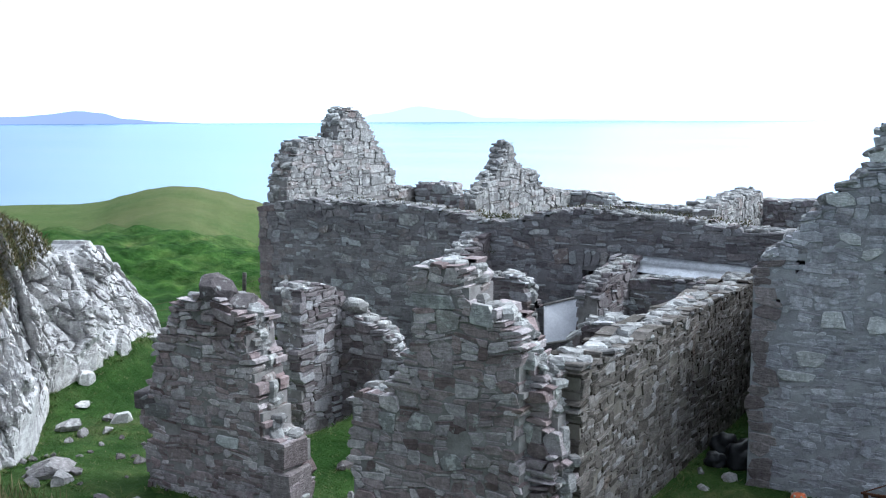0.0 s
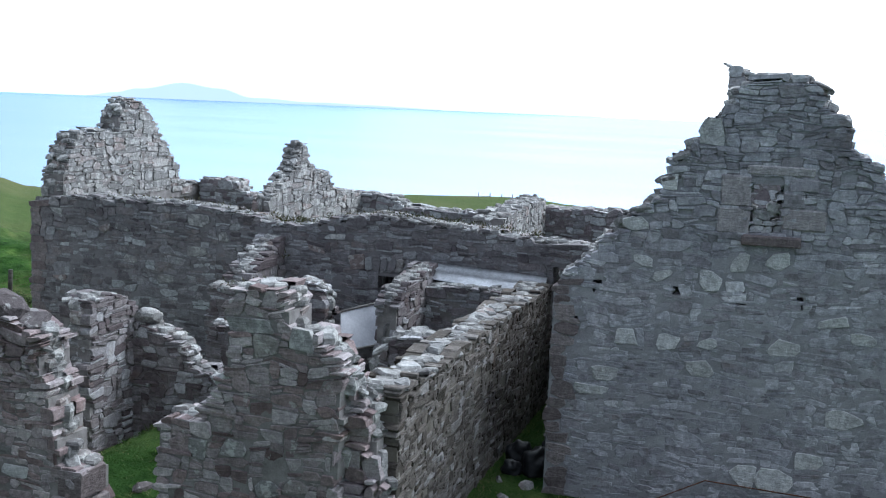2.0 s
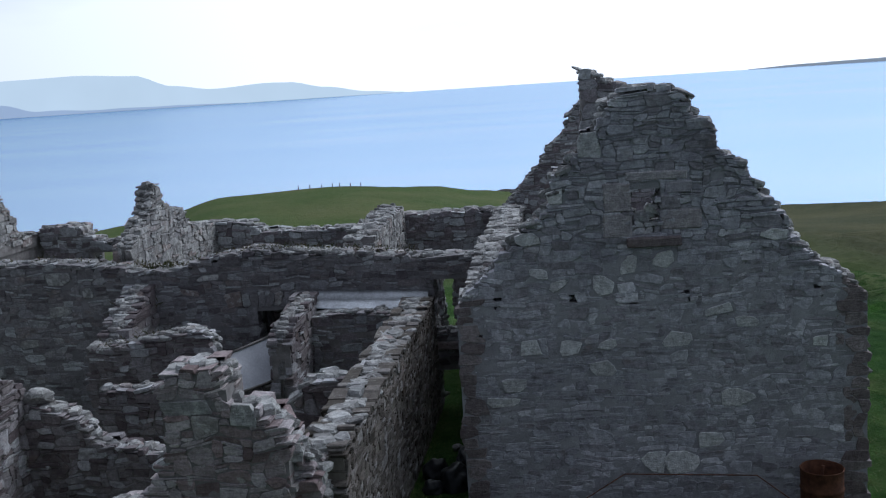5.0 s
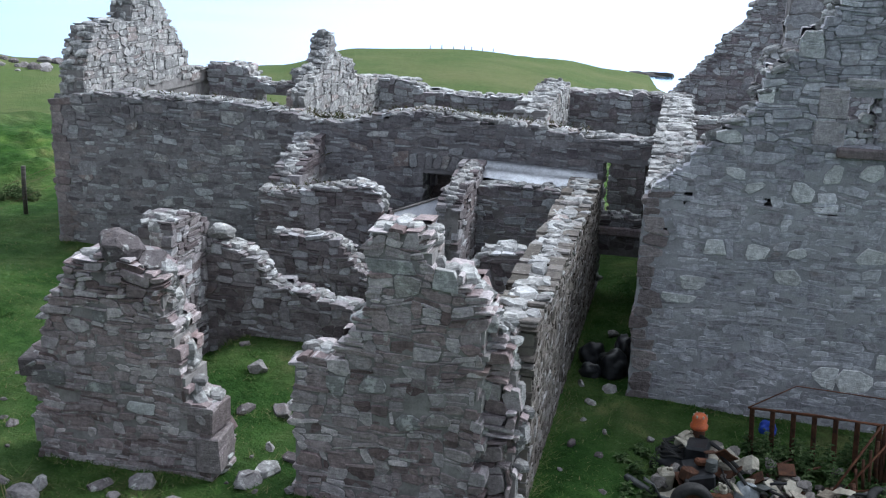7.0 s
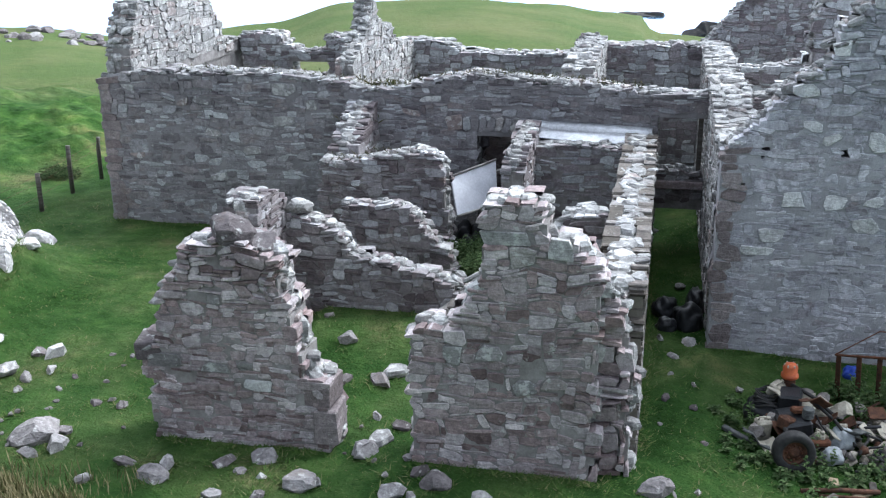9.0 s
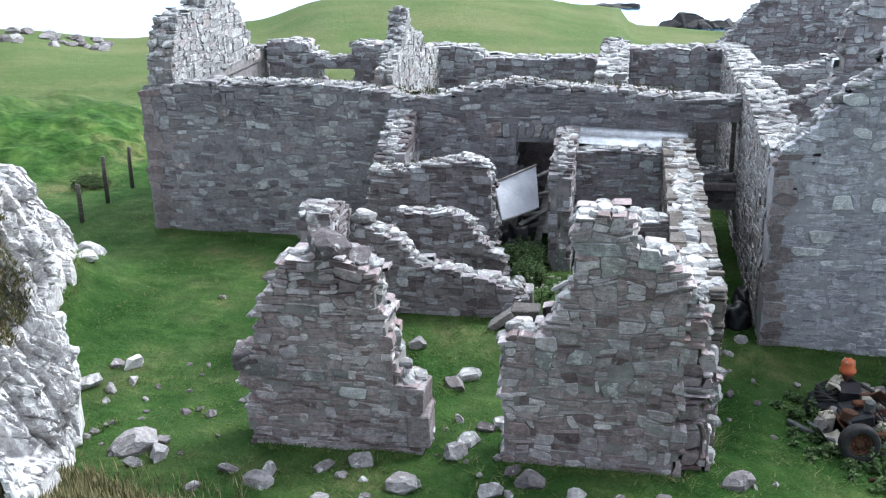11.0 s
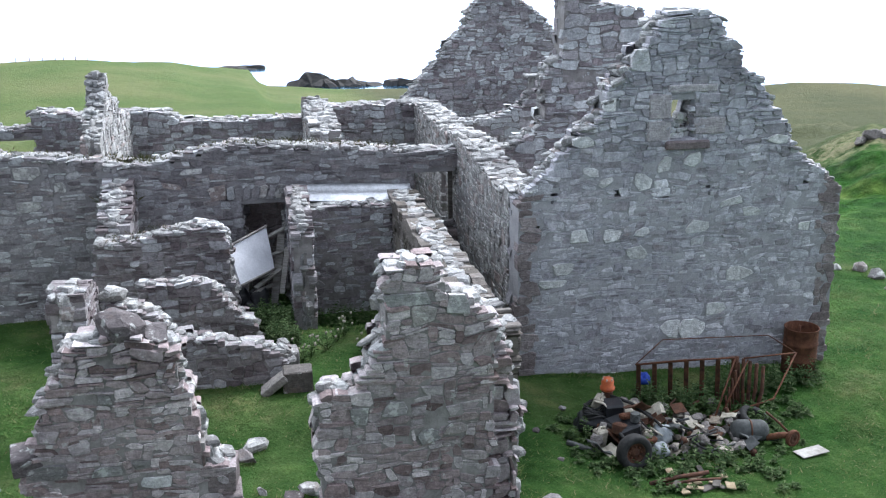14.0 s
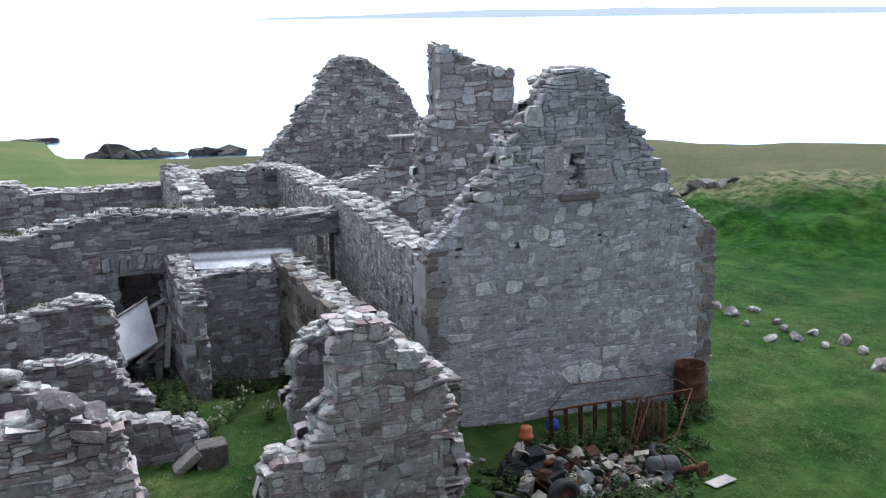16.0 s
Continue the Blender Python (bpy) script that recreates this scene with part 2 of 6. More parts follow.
def land(x, y):
    dx, dy = x - HUB[0], y - HUB[1]
    r, az = math.hypot(dx, dy), math.degrees(math.atan2(dx, dy))
    near = near_ground(x, y)
    wob = noise.noise(Vector((x * 0.05, y * 0.05, 0.3))) * 0.9 + noise.noise(Vector((x * 0.15, y * 0.15, 4.0))) * 0.35
    if r < 26:
        return near + 0.05 * noise.noise(Vector((x * 0.9, y * 0.9, 0)))
    rc = table(az, CREST_R)
    zc = 6.5 + rc * math.tan(radians(table(az, CREST)))
    zb = table(az, BANK)
    knots = [(27, near), (36.5, zb), (55, -2.6), (80, max(-8.0, min(-4.6, zc - 1.0))), (rc, zc), (rc + 22, min(zc - 4, SEA - 3)), (rc * 4, SEA - 14)]
    z = table(r, knots)
    tuss = 0.26 * noise.noise(Vector((x * 1.1, y * 1.1, 2.0))) + 0.36 * noise.noise(Vector((x * 0.4, y * 0.4, 6.0))) + 0.12 * noise.noise(Vector((x * 2.4, y * 2.4, 3.0)))
    return z + wob * smooth01(30, 55, r) * ((0.45 * smooth01(rc, rc - 25, r)) if r < rc else 1.5 * smooth01(rc + 6, rc + 40, r)) + tuss * smooth01(26, 31, r) * smooth01(90, 50, r)


# ---- rubble walls ----
def stone_shape(rng, s0, z0, s1, z1, proud, deep, gap):
    """A rough-cut stone for the cell (s0, z0)-(s1, z1): an uneven face with broken corners, in (s, n, z)."""
    w, h = s1 - s0, z1 - z0
    jx, jz = min(0.03, 0.09 * w), min(0.016, 0.1 * h)
    c = [(s0, z0), (s1, z0), (s1, z1), (s0, z1)]
    c = [(a + rng.uniform(-jx, jx) * 1.0, b + rng.uniform(-jz, jz)) for i, (a, b) in enumerate(c)]
    ring = []
    small = min(w, h)
    for i in range(4):
        px, pz = c[i]
        for qx, qz in (c[i - 1], c[(i + 1) % 4]):
            far = math.hypot(qx - px, qz - pz) + 1e-6
            k = (rng.uniform(0.03, 0.16) if rng.random() < 0.5 else rng.uniform(0.2, 0.5)) * min(1.0, 2.0 * small / far)
            ring.append((px + (qx - px) * k, pz + (qz - pz) * k))
    cx, cz = (s0 + s1) / 2, (z0 + z1) / 2
    fx, fz = max(0.4, 1 - 2 * gap / w), max(0.4, 1 - 2 * gap / h)
    out = []
    for a, b in ring:
        v = noise.noise_vector(Vector((a * 3.0, b * 4.0, 7.7)))
        out.append((cx + (a - cx) * fx + v[0] * 0.085, cz + (b - cz) * fz + v[1] * 0.065))
    mx, mz = sum(p[0] for p in out) / 8, sum(p[1] for p in out) / 8
    soft = min(0.005, 0.06 * small)
    tilt_s, tilt_z = rng.uniform(-0.07, 0.07), rng.uniform(-0.12, 0.08)
    verts = []
    ins = max(0.6, 1 - 2.2 * soft / small)
    for a, b in out:
        verts.append((mx + (a - mx) * ins, -proud + (a - mx) * tilt_s + (b - mz) * tilt_z + rng.uniform(-0.003, 0.003), mz + (b - mz) * ins))
    for a, b in out:
        verts.append((a, -proud + soft * 0.9 + (a - mx) * tilt_s + (b - mz) * tilt_z, b))
    for a, b in out:
        verts.append((a, deep, b))
    faces = [tuple(range(8))]
    for r in (0, 8):
        for i in range(8):
            j = (i + 1) % 8
            faces.append((r + i, r + 8 + i, r + 8 + j, r + j))
    return verts, faces


def slab_shape(rng, lx, ly, lz):
    """A loose split stone, centred, with uneven corners and broken edges."""
    verts, n = [], 6
    ang = sorted((i + rng.uniform(-0.32, 0.32)) * math.tau / n for i in range(n))
    rad = [rng.uniform(0.8, 1.15) for _ in range(n)]
    for zz, k in ((-0.5, 0.92), (0.1, 1.04), (0.5, 0.82)):
        for a, r in zip(ang, rad):
            verts.append((lx * 0.55 * r * k * math.cos(a), ly * 0.55 * r * k * math.sin(a), lz * (zz + rng.uniform(-0.12, 0.12))))
    faces = [tuple(reversed(range(n))), tuple(range(2 * n, 3 * n))]
    for q in (0, n):
        for i in range(n):
            j = (i + 1) % n
            faces.append((q + i, q + j, q + n + j, q + n + i))
    return verts, faces


def profile_at(profile, s):
    for (a, p), (b, q) in zip(profile, profile[1:]):
        if a <= s <= b:
            return p + (q - p) * (s - a) / max(b - a, 1e-6)
    return -9.0


class Wall:
    """A rubble wall from a to b in plan. Its front is on the right hand of the way from a to b; it is thick to the left.
    profile: (distance along, height of the top). holes: (s0, s1, z0, z1). edge(z): how far the ends are broken back."""

    def __init__(self, name, a, b, thick, profile, holes=(), label="", stone=None, core=None, seed=1, singles=250,
                 size=1.0, back_size=1.7, proud=0.03, gap=0.006, ends=(0.0, 0.0), caps=1.0, quoins=(False, False), base=-0.5, back=True, buried=0.0, sink=0.016, marks=(), mark_stone=None, kind='wall', wide=1.0, smear=0.012, rough=1.1, flush=None, cap_stone=None, quoin_stone=None):
        rng = random.Random(seed)
        self.a, self.b = Vector(a), Vector(b)
        self.len = (self.b - self.a).length
        d = (self.b - self.a) / self.len
        self.d, self.n, self.thick = d, Vector((-d.y, d.x)), thick
        self.sink, self.flush, self.wide, self.smear, self.rough = sink, flush, wide, smear, rough
        self.profile, self.holes, self.ends, self.base, self.rng = profile, holes, ends, base, rng
        stone, core = stone or STONE, core or MORTAR
        self.ob = self._core(name, core)
        tagged(self.ob, label, kind, kind="structure")
        self.buried, self.marks = buried, marks
        near, rest, torn = [], [], []
        for side in (0, 1) if back else (0,):
            for v, f, corner, front in self._face(side, size if side == 0 else back_size, proud, gap, quoins):
                if front is None:
                    torn.append((v, f))
                elif corner and quoin_stone and front:
                    mesh_ob("quoin", v, f, quoin_stone, self.ob)
                else:
                    (near if front and len(near) < singles else rest).append((v, f))
        loose = self._caps(caps)
        for v, f in near:
            mesh_ob("stone", v, f, stone, self.ob)
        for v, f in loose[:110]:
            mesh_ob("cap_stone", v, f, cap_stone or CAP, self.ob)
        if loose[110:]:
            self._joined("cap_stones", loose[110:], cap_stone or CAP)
        for s, z, w, h in marks:
            w, h = w * 0.94, h * 0.94
            v, f = stone_shape(rng, s - w / 2, z - h / 2, s + w / 2, z + h / 2, 0.022, 0.06, 0.004)
            mesh_ob("stone", [self.at(*p) for p in v], f, mark_stone or MARK, self.ob)
        # broken edges take the light cap and pale tones to stand in for sunlight
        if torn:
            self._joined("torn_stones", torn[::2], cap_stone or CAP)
            self._joined("torn_stones", torn[1::2], PALE)
        if rest:
            self._joined("stonework", rest, stone)

    def _joined(self, name, pieces, material):
        vs, fs = [], []
        for v, f in pieces:
            k = len(vs)
            vs += v
            fs += [tuple(i + k for i in q) for q in f]
        tagged(mesh_ob(name, vs, fs, material, self.ob), kind="stuff")

    def at(self, s, n, z):
        p = self.a + self.d * s + self.n * n
        return (p.x, p.y, z)

    def inside(self, s, z):
        top = profile_at(self.profile, s)
        rag = 0.05 * noise.noise(Vector((s * 5.1, self.a.x, 1.5)))
        if z > top + rag or s < 0 or s > self.len:
            return False
        e0, e1 = self.ends
        j = 0.5 + 0.9 * noise.noise(Vector((z * 4.3, self.a.y, 3.1)))
        if s < e0 * j or s > self.len - e1 * j:
            return False
        return not any(h[0] < s < h[1] and h[2] < z < h[3] for h in self.holes)

    def _core(self, name, material):
        cs, cz = 0.06, 0.06
        zmax = max(z for _, z in self.profile)
        ns, nz = int(self.len / cs) + 1, int((zmax - self.base) / cz) + 1
        cs = self.len / ns
        full = np.zeros((ns + 2, nz + 2), bool)
        for i in range(ns):
            for k in range(nz):
                s, z = (i + 0.5) * cs, self.base + (k + 0.5) * cz
                full[i + 1, k + 1] = self.inside(s, z + 0.07)
        verts, faces, ids = [], [], {}
        n0, n1 = self.sink, self.thick - self.sink

        def vid(i, k, side):
            key = (i, k, side)
            if key not in ids:
                ids[key] = len(verts)
                s = min(self.len - 0.004, max(0.004, (i - 1) * cs))
                z = self.base + (k - 1) * cz
                dent = self.smear * noise.noise(Vector((s * 2.3, z * 3.1, self.a.x + side))) + 0.9 * self.smear * noise.noise(Vector((s * 8.1, z * 10.7, self.a.y)))
                deep = n0 + 0.009 * self.rough * smooth01(self.flush - 0.3, self.flush + 0.5, z) if self.flush else n0
                verts.append(self.at(s, (n1 - dent) if side else deep + dent, z))
            return ids[key]
        for i in range(1, ns + 1):
            for k in range(1, nz + 1):
                if not full[i, k]:
                    continue
                faces.append((vid(i, k, 0), vid(i + 1, k, 0), vid(i + 1, k + 1, 0), vid(i, k + 1, 0)))
                faces.append((vid(i + 1, k, 1), vid(i, k, 1), vid(i, k + 1, 1), vid(i + 1, k + 1, 1)))
                if not full[i, k + 1]:
                    faces.append((vid(i, k + 1, 0), vid(i + 1, k + 1, 0), vid(i + 1, k + 1, 1), vid(i, k + 1, 1)))
                if not full[i, k - 1]:
                    faces.append((vid(i + 1, k, 0), vid(i, k, 0), vid(i, k, 1), vid(i + 1, k, 1)))
                if not full[i - 1, k]:
                    faces.append((vid(i, k, 0), vid(i, k + 1, 0), vid(i, k + 1, 1), vid(i, k, 1)))
                if not full[i + 1, k]:
                    faces.append((vid(i + 1, k + 1, 0), vid(i + 1, k, 0), vid(i + 1, k, 1), vid(i + 1, k + 1, 1)))
        return mesh_ob(name, verts, faces, material)

    def _face(self, side, size, proud, gap, quoins):
        rng = self.rng
        cw, ch = 0.068 * size * self.wide, 0.042 * size
        zmax = max(z for _, z in self.profile) + 0.1
        z_low = self.base
        ns, nz = int(self.len / cw) + 1, int((zmax - z_low) / ch) + 1
        cw = self.len / ns
        ok = np.zeros((ns + 1, nz + 1), bool)
        for i in range(ns):
            for k in range(nz):
                ok[i, k] = self.inside((i + 0.5) * cw, z_low + (k + 0.5) * ch)
        solid = ok.copy()
        if side == 0:
            for ms, mz, mw, mh in self.marks:
                i0, i1 = max(0, round((ms - mw / 2) / cw)), max(0, round((ms + mw / 2) / cw))
                k0, k1 = max(0, round((mz - mh / 2 - z_low) / ch)), max(0, round((mz + mh / 2 - z_low) / ch))
                ok[i0:i1, k0:k1] = False
        for k in range(nz):
            i = 0
            while i < ns:
                if not ok[i, k]:
                    i += 1
                    continue
                flat = self.flush and side == 0
                h = rng.choice((1, 1, 1, 1, 2, 2, 2, 3, 4)) if flat else rng.choice((1, 1, 1, 1, 2, 2, 2, 3, 3, 4, 5))
                w = rng.choice((2, 3, 3, 4, 4, 5, 6)) if h > 1 else rng.choice((2, 3, 4, 5, 6, 7))
                if h >= 4:
                    w = rng.choice((3, 4, 5, 6, 7))
                at_end = (quoins[0] and i < 2) or (quoins[1] and i > ns - 8)
                if at_end:
                    h, w = rng.choice((4, 5, 6)), (rng.choice((4, 6, 7)) if i < 2 else ns - i)
                ww = 1
                while ww < w and i + ww < ns and ok[i + ww, k]:
                    ww += 1
                if i + ww + 1 <= ns and ww == w and i + ww < ns and ok[i + ww, k] and not (i + ww + 1 < ns and ok[i + ww + 1, k]):
                    ww += 1
                hh = 1
                while hh < h and k + hh < nz and ok[i:i + ww, k + hh].all():
                    hh += 1
                ok[i:i + ww, k:k + hh] = False
                rim = (k + hh >= nz or not solid[i:i + ww, k + hh].all()) or i == 0 or not solid[i - 1, k] or i + ww >= ns or not solid[min(i + ww, ns), k]
                s0, s1 = i * cw, (i + ww) * cw
                z0, z1 = z_low + k * ch, z_low + (k + hh) * ch
                js = 0.0
                if rim and not at_end:
                    js = rng.uniform(-0.04, 0.07)
                    z1 += rng.uniform(-0.02, 0.03)
                    if i == 0 or not solid[i - 1, k]:
                        s0 -= js
                    else:
                        s1 += js
                deep = self.thick * rng.uniform(0.26, 0.42) if rim else 0.06
                sunk = not rim and rng.random() < self.buried
                lift = 1.0 + self.rough * smooth01(self.flush - 0.3, self.flush + 0.5, z0) if flat else 1.0
                v, f = stone_shape(rng, s0, z0, s1, z1, -0.012 if sunk else lift * proud * rng.uniform(0.0, 1.0) + (0.01 if rim else 0), deep, gap * (min(2.5, lift) * rng.choice((0.3, 0.5, 0.8, 1.0, 1.5)) if flat else rng.choice((0.5, 0.8, 1.0, 1.6, 2.4))))
                if side == 0:
                    vw = [self.at(*p) for p in v]
                else:
                    vw = [self.at(s, self.thick - n, z) for s, n, z in v]
                    f = [tuple(reversed(q)) for q in f]
                i += ww
                if z1 > z_low + 0.25 and not (sunk and side == 0 and rng.random() < 0.6):
                    yield vw, f, at_end, side == 0
                if rim and side == 0 and not at_end and z1 > z_low + 0.4:
                    sv, sf = slab_shape(rng, max(0.2, (s1 - s0) * 1.2), self.thick * rng.uniform(0.45, 0.65), max(0.09, (z1 - z0) * 1.25))
                    sm = (s0 + s1) / 2 + rng.uniform(-0.03, 0.03)
                    nm, zm = self.thick * rng.uniform(0.42, 0.62), (z0 + z1) / 2 + rng.uniform(-0.02, 0.02)
                    turn = Euler((rng.uniform(-0.15, 0.15), rng.uniform(-0.15, 0.15), rng.uniform(-0.5, 0.5))).to_matrix()
                    sv = [turn @ Vector(p) for p in sv]
                    yield [self.at(sm + p.x, nm + p.y, zm + p.z) for p in sv], sf, False, None

    def _caps(self, amount):
        """Loose stones that lie along the broken top."""
        rng, out, s = self.rng, [], 0.1
        if amount <= 0:
            return out
        while s < self.len - 0.1:
            top = profile_at(self.profile, s)
            slope = (profile_at(self.profile, min(self.len, s + 0.15)) - profile_at(self.profile, max(0, s - 0.15))) / 0.3
            if self.inside(s, top - 0.15) and rng.random() < amount:
                for n in np.arange(0.09, self.thick, 0.16):
                    if rng.random() < 0.28:
                        continue
                    v, f = slab_shape(rng, rng.uniform(0.13, 0.34), rng.uniform(0.11, 0.24), rng.uniform(0.04, 0.1))
                    tilt = min(0.5, max(-0.5, math.atan(slope) * 0.4))
                    m = Matrix.Rotation(math.atan2(self.d.y, self.d.x) + rng.uniform(-0.6, 0.6), 4, "Z") @ Euler((rng.uniform(-0.22, 0.22), -tilt + rng.uniform(-0.2, 0.2), 0)).to_matrix().to_4x4()
                    o = Vector(self.at(s + rng.uniform(-0.08, 0.08), n + rng.uniform(-0.05, 0.05), top + rng.uniform(-0.06, 0.01)))
                    out.append(([tuple(o + m @ Vector(p)) for p in v], f))
            s += rng.uniform(0.12, 0.25) if abs(slope) < 0.6 else rng.uniform(0.07, 0.13)
        return out


# the standing house: front gable, long walls, chimney wall, far gable
GABLE = [(0, 2.98), (0.5, 3.44), (0.85, 3.85), (1.2, 4.18), (1.4, 4.33), (1.43, 4.6), (1.5, 4.83), (1.72, 4.9), (1.75, 5.07), (1.9, 5.28), (2.1, 5.4), (2.25, 5.62), (2.36, 5.84), (2.6, 5.93), (3.0, 5.93), (3.22, 5.84), (3.32, 5.66),
         (3.6, 5.41), (3.65, 5.2), (3.78, 4.95), (4.12, 4.76), (4.16, 4.58), (4.45, 4.2), (4.66, 3.9), (4.74, 3.7), (5.0, 3.45), (5.35, 3.22), (5.6, 3.02), (5.68, 2.95)]
GABLE_MARKS = [(2.48, 3.48, 0.32, 0.26), (2.96, 3.55, 0.29, 0.27), (2.11, 3.23, 0.37, 0.29), (1.49, 3.22, 0.29, 0.19), (1.02, 2.35, 0.27, 0.19), (1.62, 2.33, 0.3, 0.22), (2.14, 2.32, 0.29, 0.17), (0.77, 1.79, 0.37, 0.18), (2.02, 1.98, 0.42, 0.27), (0.62, 1.56, 0.49, 0.14), (3.12, 2.39, 0.39, 0.24),
               (4.02, 2.63, 0.33, 0.18), (5.05, 2.32, 0.21, 0.19), (2.71, 0.6, 0.36, 0.32), (3.12, 0.56, 0.49, 0.33), (3.53, 0.91, 0.4, 0.24), (3.93, 1.52, 0.44, 0.24), (4.43, 3.83, 0.44, 0.22), (1.03, 3.9, 0.39, 0.27), (1.48, 4.5, 0.25, 0.25), (3.68, 2.8, 0.37, 0.17), (1.22, 3.42, 0.25, 0.17), (1.98, 5.2, 0.38, 0.34)]
putlogs = [(0.55, 0.67, 2.99, 3.17), (1.6, 1.72, 2.98, 3.16), (2.47, 2.59, 2.98, 3.16), (3.19, 3.31, 2.99, 3.14), (4.95, 5.07, 3.0, 3.18), (0.27, 0.38, 2.52, 2.63)]
Wall("wall_house_gable", (0.0, 0.06), (5.68, 0.06), 0.62, GABLE, holes=[(2.52, 2.93, 3.87, 4.64)] + putlogs, stone=COOL, core=RENDER, seed=11, proud=0.007, gap=0.0016, size=0.86, quoins=(True, True), caps=0.7, rough=2.0, buried=0.06, sink=0.001, marks=GABLE_MARKS, flush=3.6, quoin_stone=QUOIN,
     label="grey rubble stone gable of a roofless house, flush pointed, with a loft window")
Wall("wall_house_side", (0.0, 13.4), (0.0, 0.68), 0.6, [(0, 2.8), (1.2, 2.9), (2.8, 3.05), (7.1, 3.02), (8.3, 3.2), (9.5, 3.1), (10.9, 3.0), (11.9, 2.9), (12.72, 3.02)],
     holes=[(6.35, 7.05, -0.3, 2.1)], seed=12, stone=PALE, buried=0.12, proud=0.02, gap=0.005, sink=0.006, size=1.05, label="long pale rubble side wall of the roofless house, broken along the top", caps=1.0)
Wall("wall_house_other_side", (5.68, 0.68), (5.68, 13.4), 0.6, [(0, 2.92), (2, 2.9), (6, 2.75), (9, 2.8), (12.72, 2.75)], seed=13, size=1.5, singles=200, label="long rubble side wall of the roofless house, broken top")
Wall("wall_house_cross", (0.6, 4.45), (5.18, 4.45), 0.62, [(0, 2.85), (0.5, 3.1), (0.9, 3.3), (1.04, 3.5), (1.1, 4.5), (1.3, 4.75), (1.46, 4.8), (3.1, 4.75), (3.2, 4.6), (3.4, 3.9), (3.8, 3.3), (4.58, 2.95)],
     seed=14, stone=INNER, sink=0.009, gap=0.004, label="inner cross wall of rubble stone under a tall chimney")
Wall("chimney_stack", (2.02, 4.42), (3.68, 4.42), 0.68, [(0, 6.27), (0.2, 6.26), (0.24, 6.07), (0.68, 6.0), (0.74, 5.85), (1.2, 5.76), (1.66, 5.72)], seed=17, stone=INNER, sink=0.009, gap=0.004, base=4.3, size=1.15, back_size=1.6, proud=0.03, caps=0.6, quoins=(True, True), kind="chimney",
     label="square stone chimney stack broken off at the top")
Wall("wall_house_inner", (0.6, 9.2), (5.18, 9.2), 0.55, [(0, 2.75), (1.2, 2.85), (1.9, 3.15), (2.05, 3.44), (2.75, 3.45), (3.2, 3.3), (3.9, 3.0), (4.58, 2.8)], seed=15, stone=INNER, sink=0.009, gap=0.004, size=1.3, label="low inner cross wall of broken rubble stone")
FARG = [(0, 2.7), (0.5, 3.3), (1.02, 3.83), (1.29, 4.3), (1.71, 4.68), (1.98, 5.3), (2.32, 5.6), (2.57, 5.72), (3.24, 5.58), (3.57, 5.34), (4.08, 4.91), (4.43, 4.48), (4.77, 3.92), (5.2, 3.2), (5.5, 2.9)]
Wall("wall_house_far_gable", (0.1, 13.4), (5.6, 13.4), 0.62, FARG, seed=16, stone=INNER, sink=0.009, gap=0.004, size=0.85, label="far gable of the roofless house, dark rubble stone with a stepped broken edge")

# the long range across the yard
RANGE = [(0, 2.96), (0.81, 3.05), (1.21, 3.1), (4.01, 3.12), (5.51, 2.95), (5.81, 2.82), (6.81, 2.9), (7.61, 3.1), (8.41, 3.18), (9.61, 3.08), (10.51, 3.02), (11.61, 2.9), (12.71, 2.88)]
Wall("wall_range_front", (-12.76, 5.12), (-0.05, 5.12), 0.62, RANGE, holes=[(8.28, 9.16, -0.4, 2.02), (11.83, 12.71, -0.3, 2.52), (5.66, 5.91, 2.25, 2.4)], seed=21, proud=0.01, gap=0.003, quoins=(True, False), size=0.95, buried=0.12, sink=0.005, flush=2.1, core=FLUSH, stone=RANGE_STONE, quoin_stone=QUOIN,
     marks=[(0.69, 2.77, 0.29, 0.17), (1.86, 2.46, 0.29, 0.19), (2.36, 2.49, 0.41, 0.17), (4.2, 2.8, 0.57, 0.26), (4.15, 2.12, 0.48, 0.21), (2.58, 1.83, 0.38, 0.17), (4.81, 2.48, 0.29, 0.17), (0.78, 1.27, 0.36, 0.14), (3.44, 1.48, 0.36, 0.17), (7.35, 2.68, 0.43, 0.14), (6.93, 2.38, 0.36, 0.14), (2.64, 0.86, 0.36, 0.17)], mark_stone=PALE,
     label="long grey rubble front wall of the ruined range, with an arched doorway")
Wall("wall_range_back", (-11.9, 11.0), (0.0, 11.0), 0.6, [(0, 3.15), (1.1, 3.15), (1.2, 2.85), (1.7, 2.72), (2.3, 2.72), (2.35, 3.12), (3.1, 3.12), (3.6, 2.9), (4.4, 3.05), (5.5, 3.0), (6.0, 2.75), (9, 2.75), (9.3, 3.0), (11.9, 3.02)],
     holes=[(1.35, 2.42, 1.6, 2.5), (10.4, 10.78, -0.3, 2.0)], seed=22, size=1.05, stone=INNER, sink=0.009, gap=0.004, label="rubble back wall of the ruined range with a square window opening")
Wall("wall_range_end_gable", (-12.02, 5.3), (-12.02, 11.6), 0.55, [(0, 3.5), (0.2, 3.95), (0.5, 4.38), (1.4, 4.52), (2.05, 4.44), (2.1, 4.9), (2.35, 5.18), (2.6, 5.26), (3.0, 5.2), (3.5, 4.73), (4.1, 4.13), (4.75, 3.45), (4.85, 3.1), (6.3, 3.0)],
     base=2.7, seed=23, wide=1.35, stone=PALE, proud=0.035, size=1.05, label="pale lichened end gable of the range, broken into a jagged peak")
